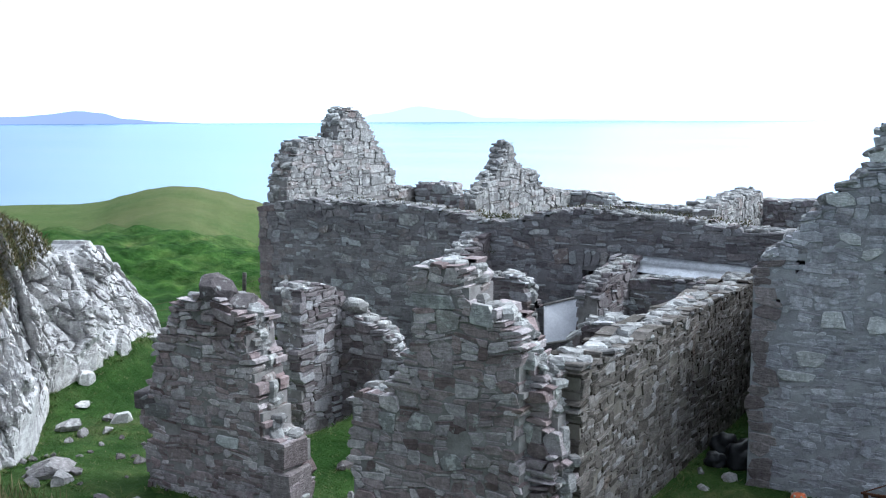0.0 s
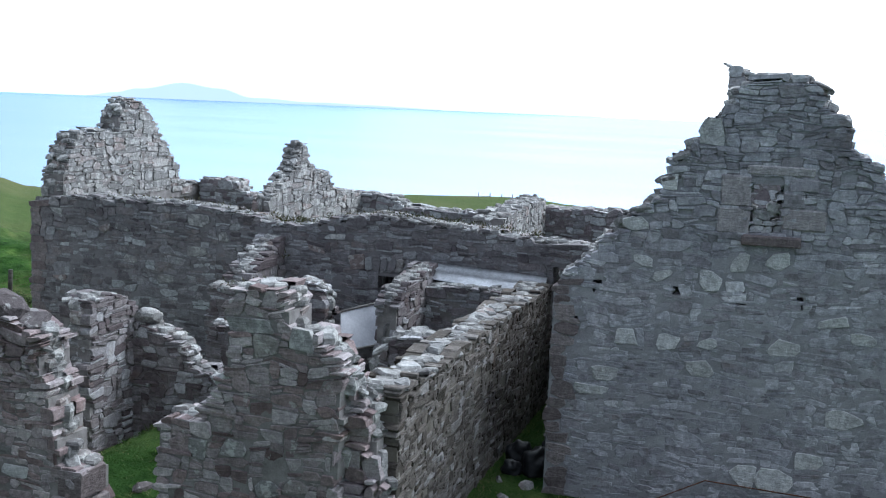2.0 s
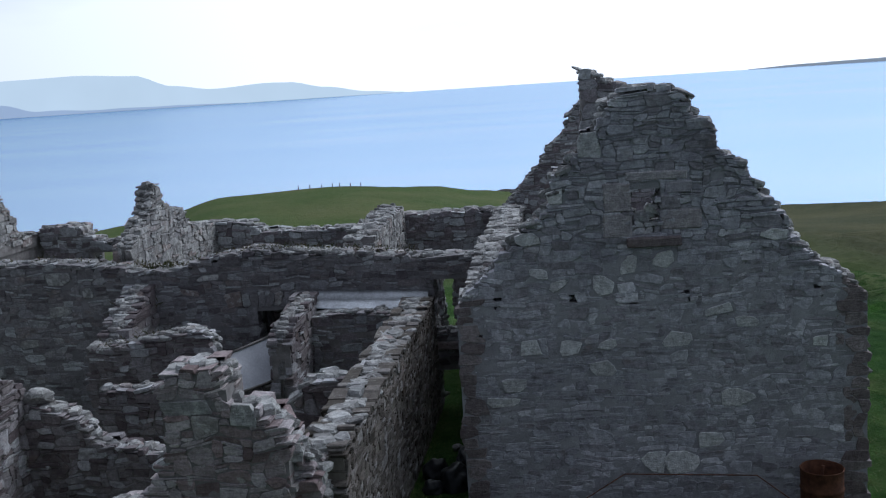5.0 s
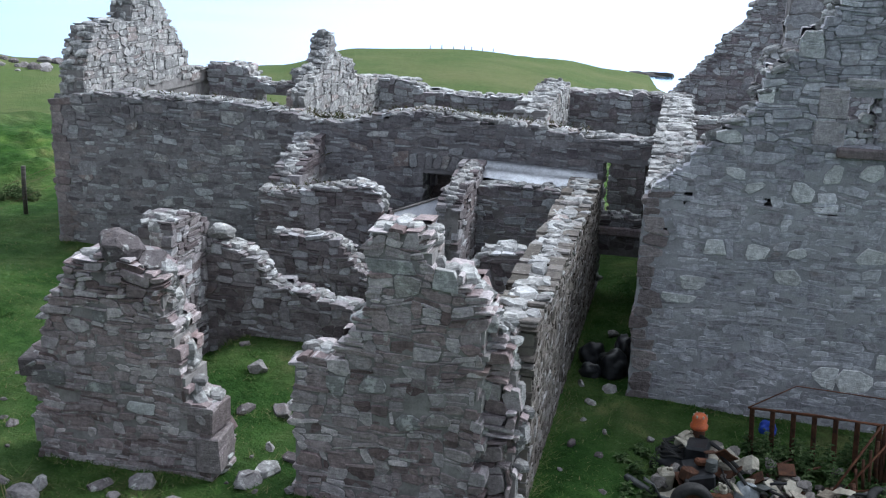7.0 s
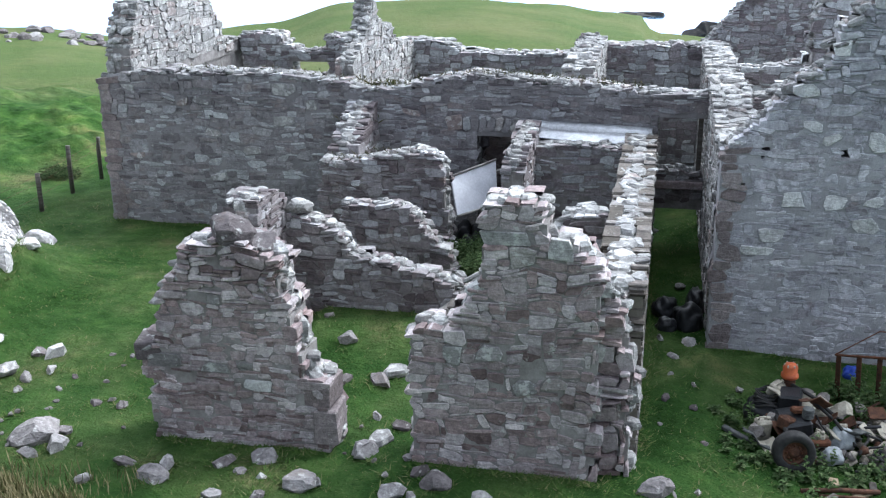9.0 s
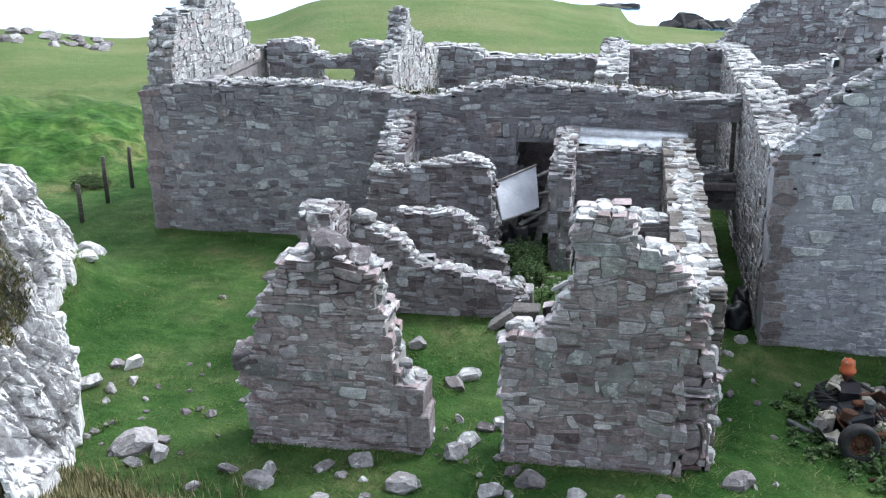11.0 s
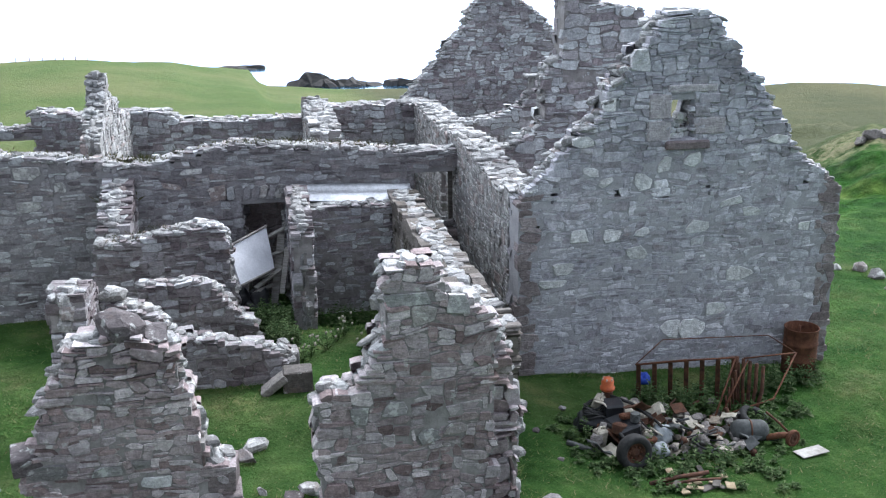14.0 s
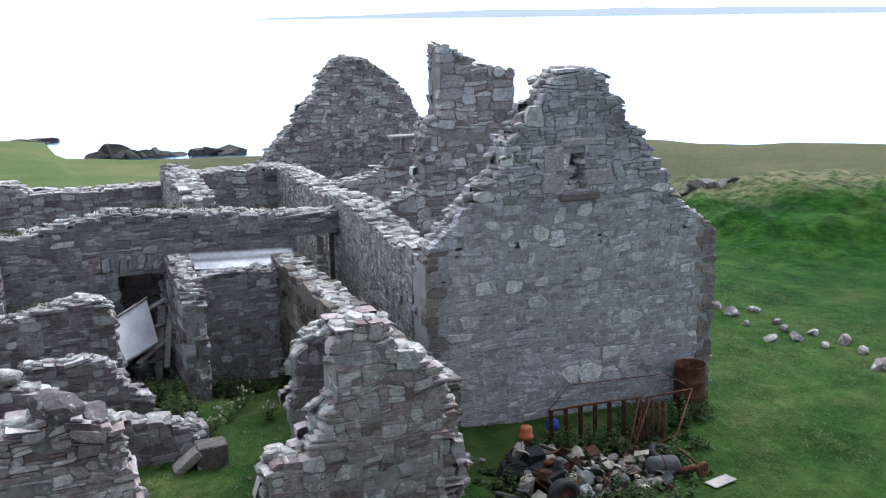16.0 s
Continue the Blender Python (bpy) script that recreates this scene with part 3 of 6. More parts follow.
Wall("wall_range_mid_gable", (-7.22, 5.74), (-7.22, 11.0), 0.34, [(0, 3.3), (0.3, 3.45), (0.8, 3.65), (1.15, 3.9), (1.4, 4.22), (1.5, 4.4), (1.8, 4.42), (1.98, 3.95), (2.3, 3.78), (3.1, 3.72), (3.35, 3.42), (3.7, 3.28), (5.26, 3.05)],
     seed=24, wide=1.3, stone=PALE, proud=0.035, size=1.05, label="pale inner gable of the range with a small broken peak")
Wall("wall_range_far_end", (-12.57, 11.6), (-12.57, 5.76), 0.5, [(0, 2.9), (5.84, 2.9)], seed=26, base=-0.6, size=1.6, singles=0, caps=0.0, back=False, label="lower part of the range end wall")
Wall("wall_range_partition", (-2.3, 6.6), (-2.3, 11.0), 0.62, [(0, 3.15), (1.0, 3.2), (2.2, 3.22), (4.4, 3.25)], seed=25, stone=PALE, size=1.1, label="pale partition wall stub inside the range")

# the small roofless byre in front
FRONT_A = [(0.13, 1.3), (0.27, 1.44), (0.36, 1.9), (0.5, 2.2), (0.6, 2.32), (0.68, 2.58), (0.86, 2.68), (1.0, 2.72), (1.6, 2.72), (1.83, 2.64), (1.9, 2.3), (1.97, 2.0), (2.07, 1.6), (2.14, 1.4), (2.18, 1.08), (2.45, 1.02)]
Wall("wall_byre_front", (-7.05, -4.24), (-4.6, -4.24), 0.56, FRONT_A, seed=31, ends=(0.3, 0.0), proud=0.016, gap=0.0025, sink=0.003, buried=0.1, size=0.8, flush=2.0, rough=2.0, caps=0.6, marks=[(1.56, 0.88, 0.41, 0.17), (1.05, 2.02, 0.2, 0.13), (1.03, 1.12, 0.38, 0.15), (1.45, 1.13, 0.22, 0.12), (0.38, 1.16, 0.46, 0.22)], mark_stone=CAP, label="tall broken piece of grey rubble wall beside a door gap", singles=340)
FRONT_B = [(0, 1.82), (0.4, 1.86), (0.57, 1.92), (0.64, 2.15), (0.74, 2.33), (0.85, 2.58), (0.87, 3.2), (0.9, 3.36), (1.3, 3.4), (1.47, 3.36), (1.51, 3.3), (1.54, 2.93), (1.85, 2.91), (1.91, 2.82), (2.1, 2.7), (2.15, 2.3), (2.2, 2.0)]
Wall("wall_byre_front_corner", (-3.55, -4.25), (-1.35, -4.25), 0.58, FRONT_B, seed=32, ends=(0.0, 0.16), proud=0.02, gap=0.003, sink=0.005, buried=0.05, size=0.84, caps=0.4, marks=[(1.35, 1.19, 0.28, 0.2), (1.68, 1.24, 0.3, 0.2), (1.31, 2.77, 0.33, 0.25), (1.11, 2.98, 0.55, 0.15), (1.69, 2.88, 0.26, 0.22), (0.94, 1.59, 0.33, 0.24), (0.5, 1.55, 0.22, 0.24)], mark_stone=PALE, label="broken rubble wall corner with a tall jagged pier of flat stones", singles=340)
Wall("wall_byre_corner", (-1.42, -4.02), (-0.98, -4.02), 0.36, [(0, 2.5), (0.12, 2.3), (0.26, 2.1), (0.36, 1.5), (0.44, 1.3)], seed=42, stone=STONE, size=1.1, back_size=1.1, proud=0.1, gap=0.008, sink=0.07, ends=(0.0, 0.12), caps=1.0, label="torn rubble corner where two walls met", singles=200)
Wall("wall_byre_cross_stub", (-2.45, -0.62), (-1.5, -0.62), 0.45, [(0, 1.2), (0.08, 1.55), (0.2, 1.9), (0.3, 2.1), (0.6, 2.2), (0.94, 2.25)], seed=43, stone=SHED, size=0.9, proud=0.03, ends=(0.14, 0.0), caps=0.9, label="broken stub of the cross wall against the long wall", singles=120)
ALLEY = [(0, 2.3), (1.2, 2.25), (2.4, 2.2), (4.2, 2.2), (5.6, 2.2), (7.2, 2.12), (8.3, 2.15), (8.75, 2.1)]
Wall("wall_byre_side", (-0.95, -3.67), (-0.95, 5.1), 0.56, ALLEY, seed=33, stone=BUFF, core=BUFF_MORTAR, proud=0.016, gap=0.004, buried=0.08, sink=0.006, flush=1.9, size=0.78, ends=(0.0, 0.0), caps=1.0, label="long brownish rubble wall along a narrow passage, loose stones on top")
Wall("wall_byre_stub", (-6.62, -1.3), (-6.62, -0.13), 0.48, [(0, 2.28), (0.3, 2.36), (0.8, 2.28), (1.17, 2.1)], seed=34, stone=SHED, proud=0.03, ends=(0.12, 0.0), label="stub of a pale rubble side wall", singles=250)
Wall("wall_byre_cross", (-6.62, -0.17), (-3.7, -0.17), 0.42, [(0, 1.8), (0.3, 1.78), (0.55, 1.66), (0.8, 1.56), (0.98, 1.38), (1.08, 1.16), (1.6, 1.05), (2.3, 0.92), (2.75, 0.82), (2.84, 0.3), (2.92, 0.25)], seed=35, stone=SHED, size=0.86, sink=0.009, gap=0.004, proud=0.035, ends=(0.0, 0.1), label="low rubble cross wall that steps down to the grass")
Wall("wall_shed_side", (-7.1, 5.12), (-7.1, 3.6), 0.55, [(0, 2.6), (0.4, 2.45), (1.0, 2.2), (1.52, 1.95)], seed=36, stone=SHED, size=0.86, sink=0.009, gap=0.004, proud=0.035, label="ruined shed side wall climbing to the range wall")
Wall("wall_shed_front", (-7.1, 3.05), (-4.6, 3.05), 0.46, [(0, 1.85), (0.8, 1.85), (1.3, 2.0), (1.8, 2.08), (2.2, 2.05), (2.32, 1.7), (2.4, 1.0), (2.5, 0.7)], seed=37, stone=SHED, size=0.86, sink=0.009, gap=0.004, proud=0.035, ends=(0.0, 0.1), label="ruined shed front wall of grey rubble")
Wall("wall_shed_low", (-6.2, 1.55), (-4.25, 1.55), 0.38, [(0, 1.5), (0.9, 1.52), (1.15, 1.42), (1.32, 1.25), (1.5, 0.95), (1.95, 0.6)], seed=40, stone=SHED, size=0.86, sink=0.009, gap=0.004, proud=0.035, ends=(0.0, 0.1), label="low tumbled rubble wall", singles=200)
Wall("wall_shed_partition", (-3.2, 2.65), (-3.2, 5.1), 0.37, [(0, 1.95), (0.4, 2.2), (1.4, 2.3), (2.2, 2.35)], seed=38, stone=SHED, proud=0.035, label="narrow rubble partition wall with a broken end")
Wall("wall_lean_to", (-3.23, 4.25), (-1.5, 4.25), 0.5, [(0, 2.0), (1.0, 2.05), (1.7, 2.0)], seed=39, stone=INNER, proud=0.012, gap=0.003, sink=0.002, buried=0.25, flush=1.7, caps=1.0, label="rubble wall of a small lean-to under a metal sheet")
Wall("wall_passage_low", (-0.95, 5.2), (0.0, 5.2), 0.4, [(0, 1.38), (0.5, 1.4), (0.95, 1.34)], seed=44, base=0.6, stone=SHED, size=0.9, proud=0.02, caps=0.6, singles=60, label="low rubble wall blocking the passage")
# added tight behind the doorway, in dark brown stone, to make the opening dark
Wall("wall_range_inner", (-5.2, 5.98), (-3.1, 5.98), 0.4, [(0, 2.6), (1.2, 2.7), (2.1, 2.65)], seed=41, size=1.0, back=False, singles=120, caps=0.0, stone=QUOIN, label="brown inner rubble wall set close behind the arched doorway to darken it")


# ---- ground, sea, distance ----
def ground_material():
    m, nt, b = nodes_of("rough_pasture", 0.95, spec=0.06)
    n1 = tex_noise(nt, 0.5, 7, 0.65)
    n2 = tex_noise(nt, 2.2, 6, 0.65)
    n3 = tex_noise(nt, 30.0, 5, 0.75)
    c = ramp(nt, n1, [(0.33, (0.021, 0.056, 0.012)), (0.46, (0.037, 0.085, 0.021)), (0.57, (0.063, 0.107, 0.034)), (0.68, (0.122, 0.13, 0.062))])
    c = mix(nt, 0.8, c, ramp(nt, n2, [(0.28, (0.52, 0.6, 0.52)), (0.52, (1.0, 1.0, 1.0)), (0.74, (1.7, 1.5, 1.5))]), "MULTIPLY")
    mid = tex_noise(nt, 0.9, 5, 0.6)
    c = mix(nt, 0.7, c, ramp(nt, mid, [(0.32, (0.6, 0.66, 0.62)), (0.5, (1.0, 1.0, 1.0)), (0.7, (1.4, 1.25, 1.3))]), "MULTIPLY")
    c = mix(nt, 0.8, c, ramp(nt, n3, [(0.25, (0.5, 0.55, 0.45)), (0.7, (1.4, 1.35, 1.3))]), "MULTIPLY")
    far = tex_noise(nt, 0.05, 6, 0.65)
    geo = nt.nodes.new("ShaderNodeNewGeometry")
    off = nt.nodes.new("ShaderNodeVectorMath")
    off.operation = "SUBTRACT"
    nt.links.new(geo.outputs["Position"], off.inputs[0])
    off.inputs[1].default_value = (HUB[0], HUB[1], 0)
    sep = nt.nodes.new("ShaderNodeSeparateXYZ")
    nt.links.new(off.outputs[0], sep.inputs[0])
    flat = nt.nodes.new("ShaderNodeCombineXYZ")
    nt.links.new(sep.outputs["X"], flat.inputs["X"])
    nt.links.new(sep.outputs["Y"], flat.inputs["Y"])
    span = nt.nodes.new("ShaderNodeVectorMath")
    span.operation = "LENGTH"
    nt.links.new(flat.outputs[0], span.inputs[0])
    wander = maths(nt, "ADD", span.outputs["Value"], maths(nt, "MULTIPLY", maths(nt, "SUBTRACT", tex_noise(nt, 0.3, 5, 0.6), 0.5), 9.0))
    reach = maths(nt, "MULTIPLY", wander, 0.01)
    east = ramp(nt, maths(nt, "MULTIPLY", sep.outputs["X"], 0.01), [(0.1, (0, 0, 0)), (0.16, (1, 1, 1))])
    deep = ramp(nt, maths(nt, "ADD", maths(nt, "MULTIPLY", sep.outputs["X"], 0.01), maths(nt, "MULTIPLY", maths(nt, "SUBTRACT", n1, 0.5), 0.06)), [(0.01, (0, 0, 0)), (0.06, (1, 1, 1))])
    c = mix(nt, deep, c, mix(nt, 1.0, c, (0.7, 0.86, 0.66), "MULTIPLY"))
    patch = ramp(nt, far, [(0.4, (0, 0, 0)), (0.62, (1, 1, 1))])
    lush = ramp(nt, reach, [(0.26, (0, 0, 0)), (0.31, (1, 1, 1)), (0.36, (1, 1, 1)), (0.4, (0, 0, 0))])
    c = mix(nt, maths(nt, "MULTIPLY", lush, 0.6), c, mix(nt, 1.0, c, (1.15, 1.2, 0.95), "MULTIPLY"))
    clump = tex_noise(nt, 1.7, 4, 0.55)
    c = mix(nt, lush, c, mix(nt, 1.0, c, ramp(nt, clump, [(0.34, (0.45, 0.55, 0.45)), (0.5, (0.95, 0.98, 0.95)), (0.66, (1.45, 1.35, 1.3))]), "MULTIPLY"))
    c = mix(nt, east, c, mix(nt, 1.0, c, (0.5, 0.72, 0.45), "MULTIPLY"))
    beyond = ramp(nt, reach, [(0.37, (0, 0, 0)), (0.45, (1, 1, 1))])
    hill = mix(nt, patch, (0.075, 0.11, 0.034), (0.125, 0.135, 0.058))
    moor = mix(nt, patch, (0.066, 0.07, 0.036), (0.1, 0.096, 0.05))
    wide = mix(nt, 0.6, mix(nt, east, hill, moor), ramp(nt, n2, [(0.3, (0.72, 0.74, 0.72)), (0.7, (1.25, 1.22, 1.2))]), "MULTIPLY")
    c = mix(nt, maths(nt, "MULTIPLY", beyond, 0.9), c, wide)
    dry = maths(nt, "MULTIPLY", ramp(nt, reach, [(0.33, (0, 0, 0)), (0.365, (1, 1, 1)), (0.39, (1, 1, 1)), (0.42, (0, 0, 0))]), ramp(nt, n2, [(0.4, (0.1, 0.1, 0.1)), (0.6, (1, 1, 1))]))
    c = mix(nt, maths(nt, "MULTIPLY", maths(nt, "MULTIPLY", dry, east), 0.75), c, (0.24, 0.21, 0.13))
    nt.links.new(c, b.inputs["Base Color"])
    bump(nt, b, maths(nt, "ADD", maths(nt, "MULTIPLY", n3, 0.5), maths(nt, "MULTIPLY", n2, 2.0)), 1.0, 0.1)
    return m


GRASS = ground_material()


def build_ground():
    radii, r = [0.0], 0.0
    while r < 700:
        r += 0.35 if r < 34 else (max(0.35, (r - 24) * 0.045) if r < 110 or r > 180 else 2.5)
        radii.append(r)
    count = 700
    verts, faces = [(HUB[0], HUB[1], land(*HUB))], []
    for r in radii[1:]:
        for k in range(count):
            a = math.tau * k / count
            x, y = HUB[0] + r * math.sin(a), HUB[1] + r * math.cos(a)
            verts.append((x, y, land(x, y)))
    for k in range(count):
        faces.append((0, 1 + (k + 1) % count, 1 + k))
    for j in range(len(radii) - 2):
        o, q = 1 + j * count, 1 + (j + 1) * count
        for k in range(count):
            k2 = (k + 1) % count
            faces.append((o + k, o + k2, q + k2, q + k))
    return tagged(mesh_ob("ground", verts, faces, GRASS, smooth=True), "green rough island pasture falling towards the sea", "ground", kind="structure")


build_ground()

m_sea, nt, b = nodes_of("sea_water", 0.3, spec=0.0)
b.inputs["Base Color"].default_value = (0.03, 0.11, 0.19, 1)
w1 = tex_noise(nt, 0.05, 5, 0.6, stretch=(1, 2.5, 1))
w2 = tex_noise(nt, 0.6, 4, 0.6, stretch=(1, 2, 1))
swell = maths(nt, "ADD", w1, maths(nt, "MULTIPLY", w2, 0.15))
bump(nt, b, swell, 0.08, 1.0)
sheen = nt.nodes.new("ShaderNodeBsdfGlossy")
bump(nt, sheen, swell, 0.08, 1.0)
sheen.inputs["Roughness"].default_value = 0.16
# sky and haze blue painted into the sheen, in ruffled and smooth lanes of water
nt.links.new(ramp(nt, tex_noise(nt, 0.0022, 5, 0.6, stretch=(1, 3, 1)), [(0.3, (0.5, 0.64, 0.82)), (0.5, (0.525, 0.665, 0.84)), (0.7, (0.56, 0.69, 0.85))]), sheen.inputs["Color"])
blend = nt.nodes.new("ShaderNodeMixShader")
blend.inputs["Fac"].default_value = 0.82
nt.links.new(b.outputs[0], blend.inputs[1])
nt.links.new(sheen.outputs[0], blend.inputs[2])
nt.links.new(blend.outputs[0], nt.nodes["Material Output"].inputs["Surface"])
verts, faces = [], []
rings = [60, 150, 300, 600, 1000, 1600, 2400, 3300, 4200, 4850]
for r in rings:
    for k in range(120):
        a = math.tau * k / 120
        verts.append((HUB[0] + r * math.sin(a), HUB[1] + r * math.cos(a), SEA + RIM * (r / 4850) ** 2))
for j in range(len(rings) - 1):
    for k in range(120):
        k2 = (k + 1) % 120
        faces.append((j * 120 + k, j * 120 + k2, (j + 1) * 120 + k2, (j + 1) * 120 + k))
tagged(mesh_ob("water", verts, faces, m_sea, smooth=True), "calm pale blue sea under bright haze", "sea", kind="structure")


def far_hills(name, dist, az0, az1, heights, colour, seed, label):
    """A ridge line of distant land on the horizon, its haze painted as a flat glow."""
    m, nt, b = nodes_of(name + "_haze_glow", 1.0)
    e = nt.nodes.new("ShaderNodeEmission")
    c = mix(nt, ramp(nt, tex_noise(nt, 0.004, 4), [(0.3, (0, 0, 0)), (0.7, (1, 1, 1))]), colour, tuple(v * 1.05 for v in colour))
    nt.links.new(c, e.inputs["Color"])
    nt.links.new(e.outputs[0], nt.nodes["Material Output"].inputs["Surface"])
    verts, faces, n = [], [], 90
    for i in range(n + 1):
        u = i / n
        az = radians(az0 + (az1 - az0) * u)
        h = table(u, heights) + 6 * noise.noise(Vector((u * 9, seed, 0))) * min(1, u * 8, (1 - u) * 8)
        x, y = HUB[0] + dist * math.sin(az), HUB[1] + dist * math.cos(az)
        verts += [(x, y, SEA - 5), (x, y, SEA + RIM + max(0.5, h)), (x * 1.01, y * 1.01, SEA - 5)]
    for i in range(n):
        for k in (0, 1):
            faces.append((3 * i + k, 3 * i + 3 + k, 3 * i + 4 + k, 3 * i + 1 + k))
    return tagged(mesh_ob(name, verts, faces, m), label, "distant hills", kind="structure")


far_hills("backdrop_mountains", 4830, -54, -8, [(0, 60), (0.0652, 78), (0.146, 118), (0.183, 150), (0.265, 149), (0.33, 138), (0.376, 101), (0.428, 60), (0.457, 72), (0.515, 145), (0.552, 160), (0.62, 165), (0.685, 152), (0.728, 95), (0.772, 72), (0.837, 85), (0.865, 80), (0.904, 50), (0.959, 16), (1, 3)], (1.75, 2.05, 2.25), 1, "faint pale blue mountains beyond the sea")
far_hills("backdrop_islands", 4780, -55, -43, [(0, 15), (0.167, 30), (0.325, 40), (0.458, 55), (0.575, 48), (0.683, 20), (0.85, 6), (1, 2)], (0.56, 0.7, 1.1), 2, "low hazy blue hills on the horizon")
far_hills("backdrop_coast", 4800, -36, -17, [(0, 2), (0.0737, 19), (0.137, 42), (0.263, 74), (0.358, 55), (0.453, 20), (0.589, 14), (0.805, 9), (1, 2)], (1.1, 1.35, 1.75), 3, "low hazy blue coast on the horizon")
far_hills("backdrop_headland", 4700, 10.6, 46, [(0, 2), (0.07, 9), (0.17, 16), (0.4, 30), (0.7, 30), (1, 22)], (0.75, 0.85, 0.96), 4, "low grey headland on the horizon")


# ---- shape helpers ----
def join_raw(bm, verts, faces, m=None):
    m = m or Matrix.Identity(4)
    vs = [bm.verts.new(m @ Vector(v)) for v in verts]
    for f in faces:
        try:
            bm.faces.new([vs[i] for i in f])
        except ValueError:
            pass
    return vs


def box(bm, size, m=None, bevel=0.008):
    """A block with broken edges, centred at m."""
    x, y, z = (v / 2 for v in size)
    g = min(bevel, x * 0.6, y * 0.6, z * 0.6)
    verts, index = [], {}
    for sx in (-1, 1):
        for sy in (-1, 1):
            for sz in (-1, 1):
                for ax in range(3):
                    p = [sx * (x - g), sy * (y - g), sz * (z - g)]
                    p[ax] = (sx * x, sy * y, sz * z)[ax]
                    index[sx, sy, sz, ax] = len(verts)
                    verts.append(p)
    faces = []
    for ax in range(3):
        o = [a for a in range(3) if a != ax]
        for s in (-1, 1):
            loop = []
            for u, v in ((-1, -1), (1, -1), (1, 1), (-1, 1)):
                k = [0, 0, 0]
                k[ax], k[o[0]], k[o[1]] = s, u, v
                loop.append(index[(*k, ax)])
            faces.append(loop)
    for ax in range(3):
        o = [a for a in range(3) if a != ax]
        for u in (-1, 1):
            for v in (-1, 1):
                loop = []
                for s in (-1, 1):
                    k = [0, 0, 0]
                    k[ax], k[o[0]], k[o[1]] = s, u, v
                    pair = [index[(*k, o[0])], index[(*k, o[1])]]
                    loop += pair if s < 0 else pair[::-1]
                faces.append(loop)
    for sx in (-1, 1):
        for sy in (-1, 1):
            for sz in (-1, 1):
                faces.append([index[sx, sy, sz, ax] for ax in range(3)])
    join_raw(bm, verts, faces, m)
    bmesh.ops.recalc_face_normals(bm, faces=bm.faces[:])


def lathe(bm, profile, count=28, m=None, closed=False):
    """Turn (radius, height) about the z axis."""
    verts, faces = [], []
    for r, z in profile:
        for k in range(count):
            a = math.tau * k / count
            verts.append((r * math.cos(a), r * math.sin(a), z))
    rows = len(profile)
    for j in range(rows if closed else rows - 1):
        j2 = (j + 1) % rows
        for k in range(count):
            k2 = (k + 1) % count
            faces.append((j * count + k, j * count + k2, j2 * count + k2, j2 * count + k))
    if not closed:
        faces.append(tuple(reversed(range(count))))
        faces.append(tuple(range((rows - 1) * count, rows * count)))
    join_raw(bm, verts, faces, m)
    for f in bm.faces:
        f.smooth = True


def tube(bm, points, radius, count=8, flat=1.0):
    """A bar along points."""
    pts = [Vector(p) for p in points]
    rings = []
    for i, p in enumerate(pts):
        d = (pts[min(i + 1, len(pts) - 1)] - pts[max(i - 1, 0)]).normalized()
        side = d.cross(Vector((0, 0, 1)))
        side = side.normalized() if side.length > 0.05 else Vector((1, 0, 0))
        up = side.cross(d).normalized()
        rings.append([bm.verts.new(p + radius * (math.cos(math.tau * k / count) * side + flat * math.sin(math.tau * k / count) * up)) for k in range(count)])
    for a, b in zip(rings, rings[1:]):
        for k in range(count):
            k2 = (k + 1) % count
            bm.faces.new((a[k], a[k2], b[k2], b[k])).smooth = True
    bm.faces.new(list(reversed(rings[0])))
    bm.faces.new(rings[-1])


def thing(name, label, category, m=None, group="", kind=""):
    e = new(name)
    e.empty_display_size = 0.1
    e.matrix_world = m or Matrix.Identity(4)
    return tagged(e, label, category, group, kind)


def boulder_mesh(rng, lx, ly, lz, cuts=2):
    """An angular field stone: a block with its corners split off along flat planes."""
    bm = bmesh.new()
    bmesh.ops.create_icosphere(bm, subdivisions=2, radius=1.06)
    bmesh.ops.transform(bm, matrix=Euler((rng.uniform(-0.25, 0.25), rng.uniform(-0.25, 0.25), 0)).to_matrix().to_4x4(), verts=bm.verts[:])
    for _ in range(5 + 3 * cuts):
        d = Vector((rng.gauss(0, 1), rng.gauss(0, 1), rng.gauss(0, 0.8))).normalized()
        hit = bmesh.ops.bisect_plane(bm, geom=bm.verts[:] + bm.edges[:] + bm.faces[:], plane_co=d * rng.uniform(0.55, 0.88), plane_no=d, clear_outer=True)
        rim = [e for e in hit["geom_cut"] if isinstance(e, bmesh.types.BMEdge)]
        if rim:
            bmesh.ops.contextual_create(bm, geom=rim)
    bmesh.ops.bevel(bm, geom=bm.edges[:], offset=0.025, segments=1, affect="EDGES")
    shift = Vector((rng.uniform(0, 40), rng.uniform(0, 40), 0))
    for v in bm.verts:
        c = v.co + 0.16 * noise.noise_vector(v.co * 1.9 + shift) + 0.06 * noise.noise_vector(v.co * 5.0 + shift)
        v.co = Vector((c.x * lx / 1.6, c.y * ly / 1.6, c.z * lz / 1.6))
    return bm


WOOD = plain_material("grey_weathered_wood", (0.2, 0.185, 0.17), (0.4, 0.385, 0.36), 4.0, 0.85, stretch=(1, 1, 8), grain=30)
DARKWOOD = plain_material("dark_wood", (0.06, 0.053, 0.046), (0.13, 0.12, 0.105), 4.0, 0.85, stretch=(1, 1, 8), grain=30)
RUST = plain_material("rusty_iron", (0.075, 0.032, 0.02), (0.17, 0.075, 0.042), 9.0, 0.85, 0.35, grain=80, bumpy=0.6)
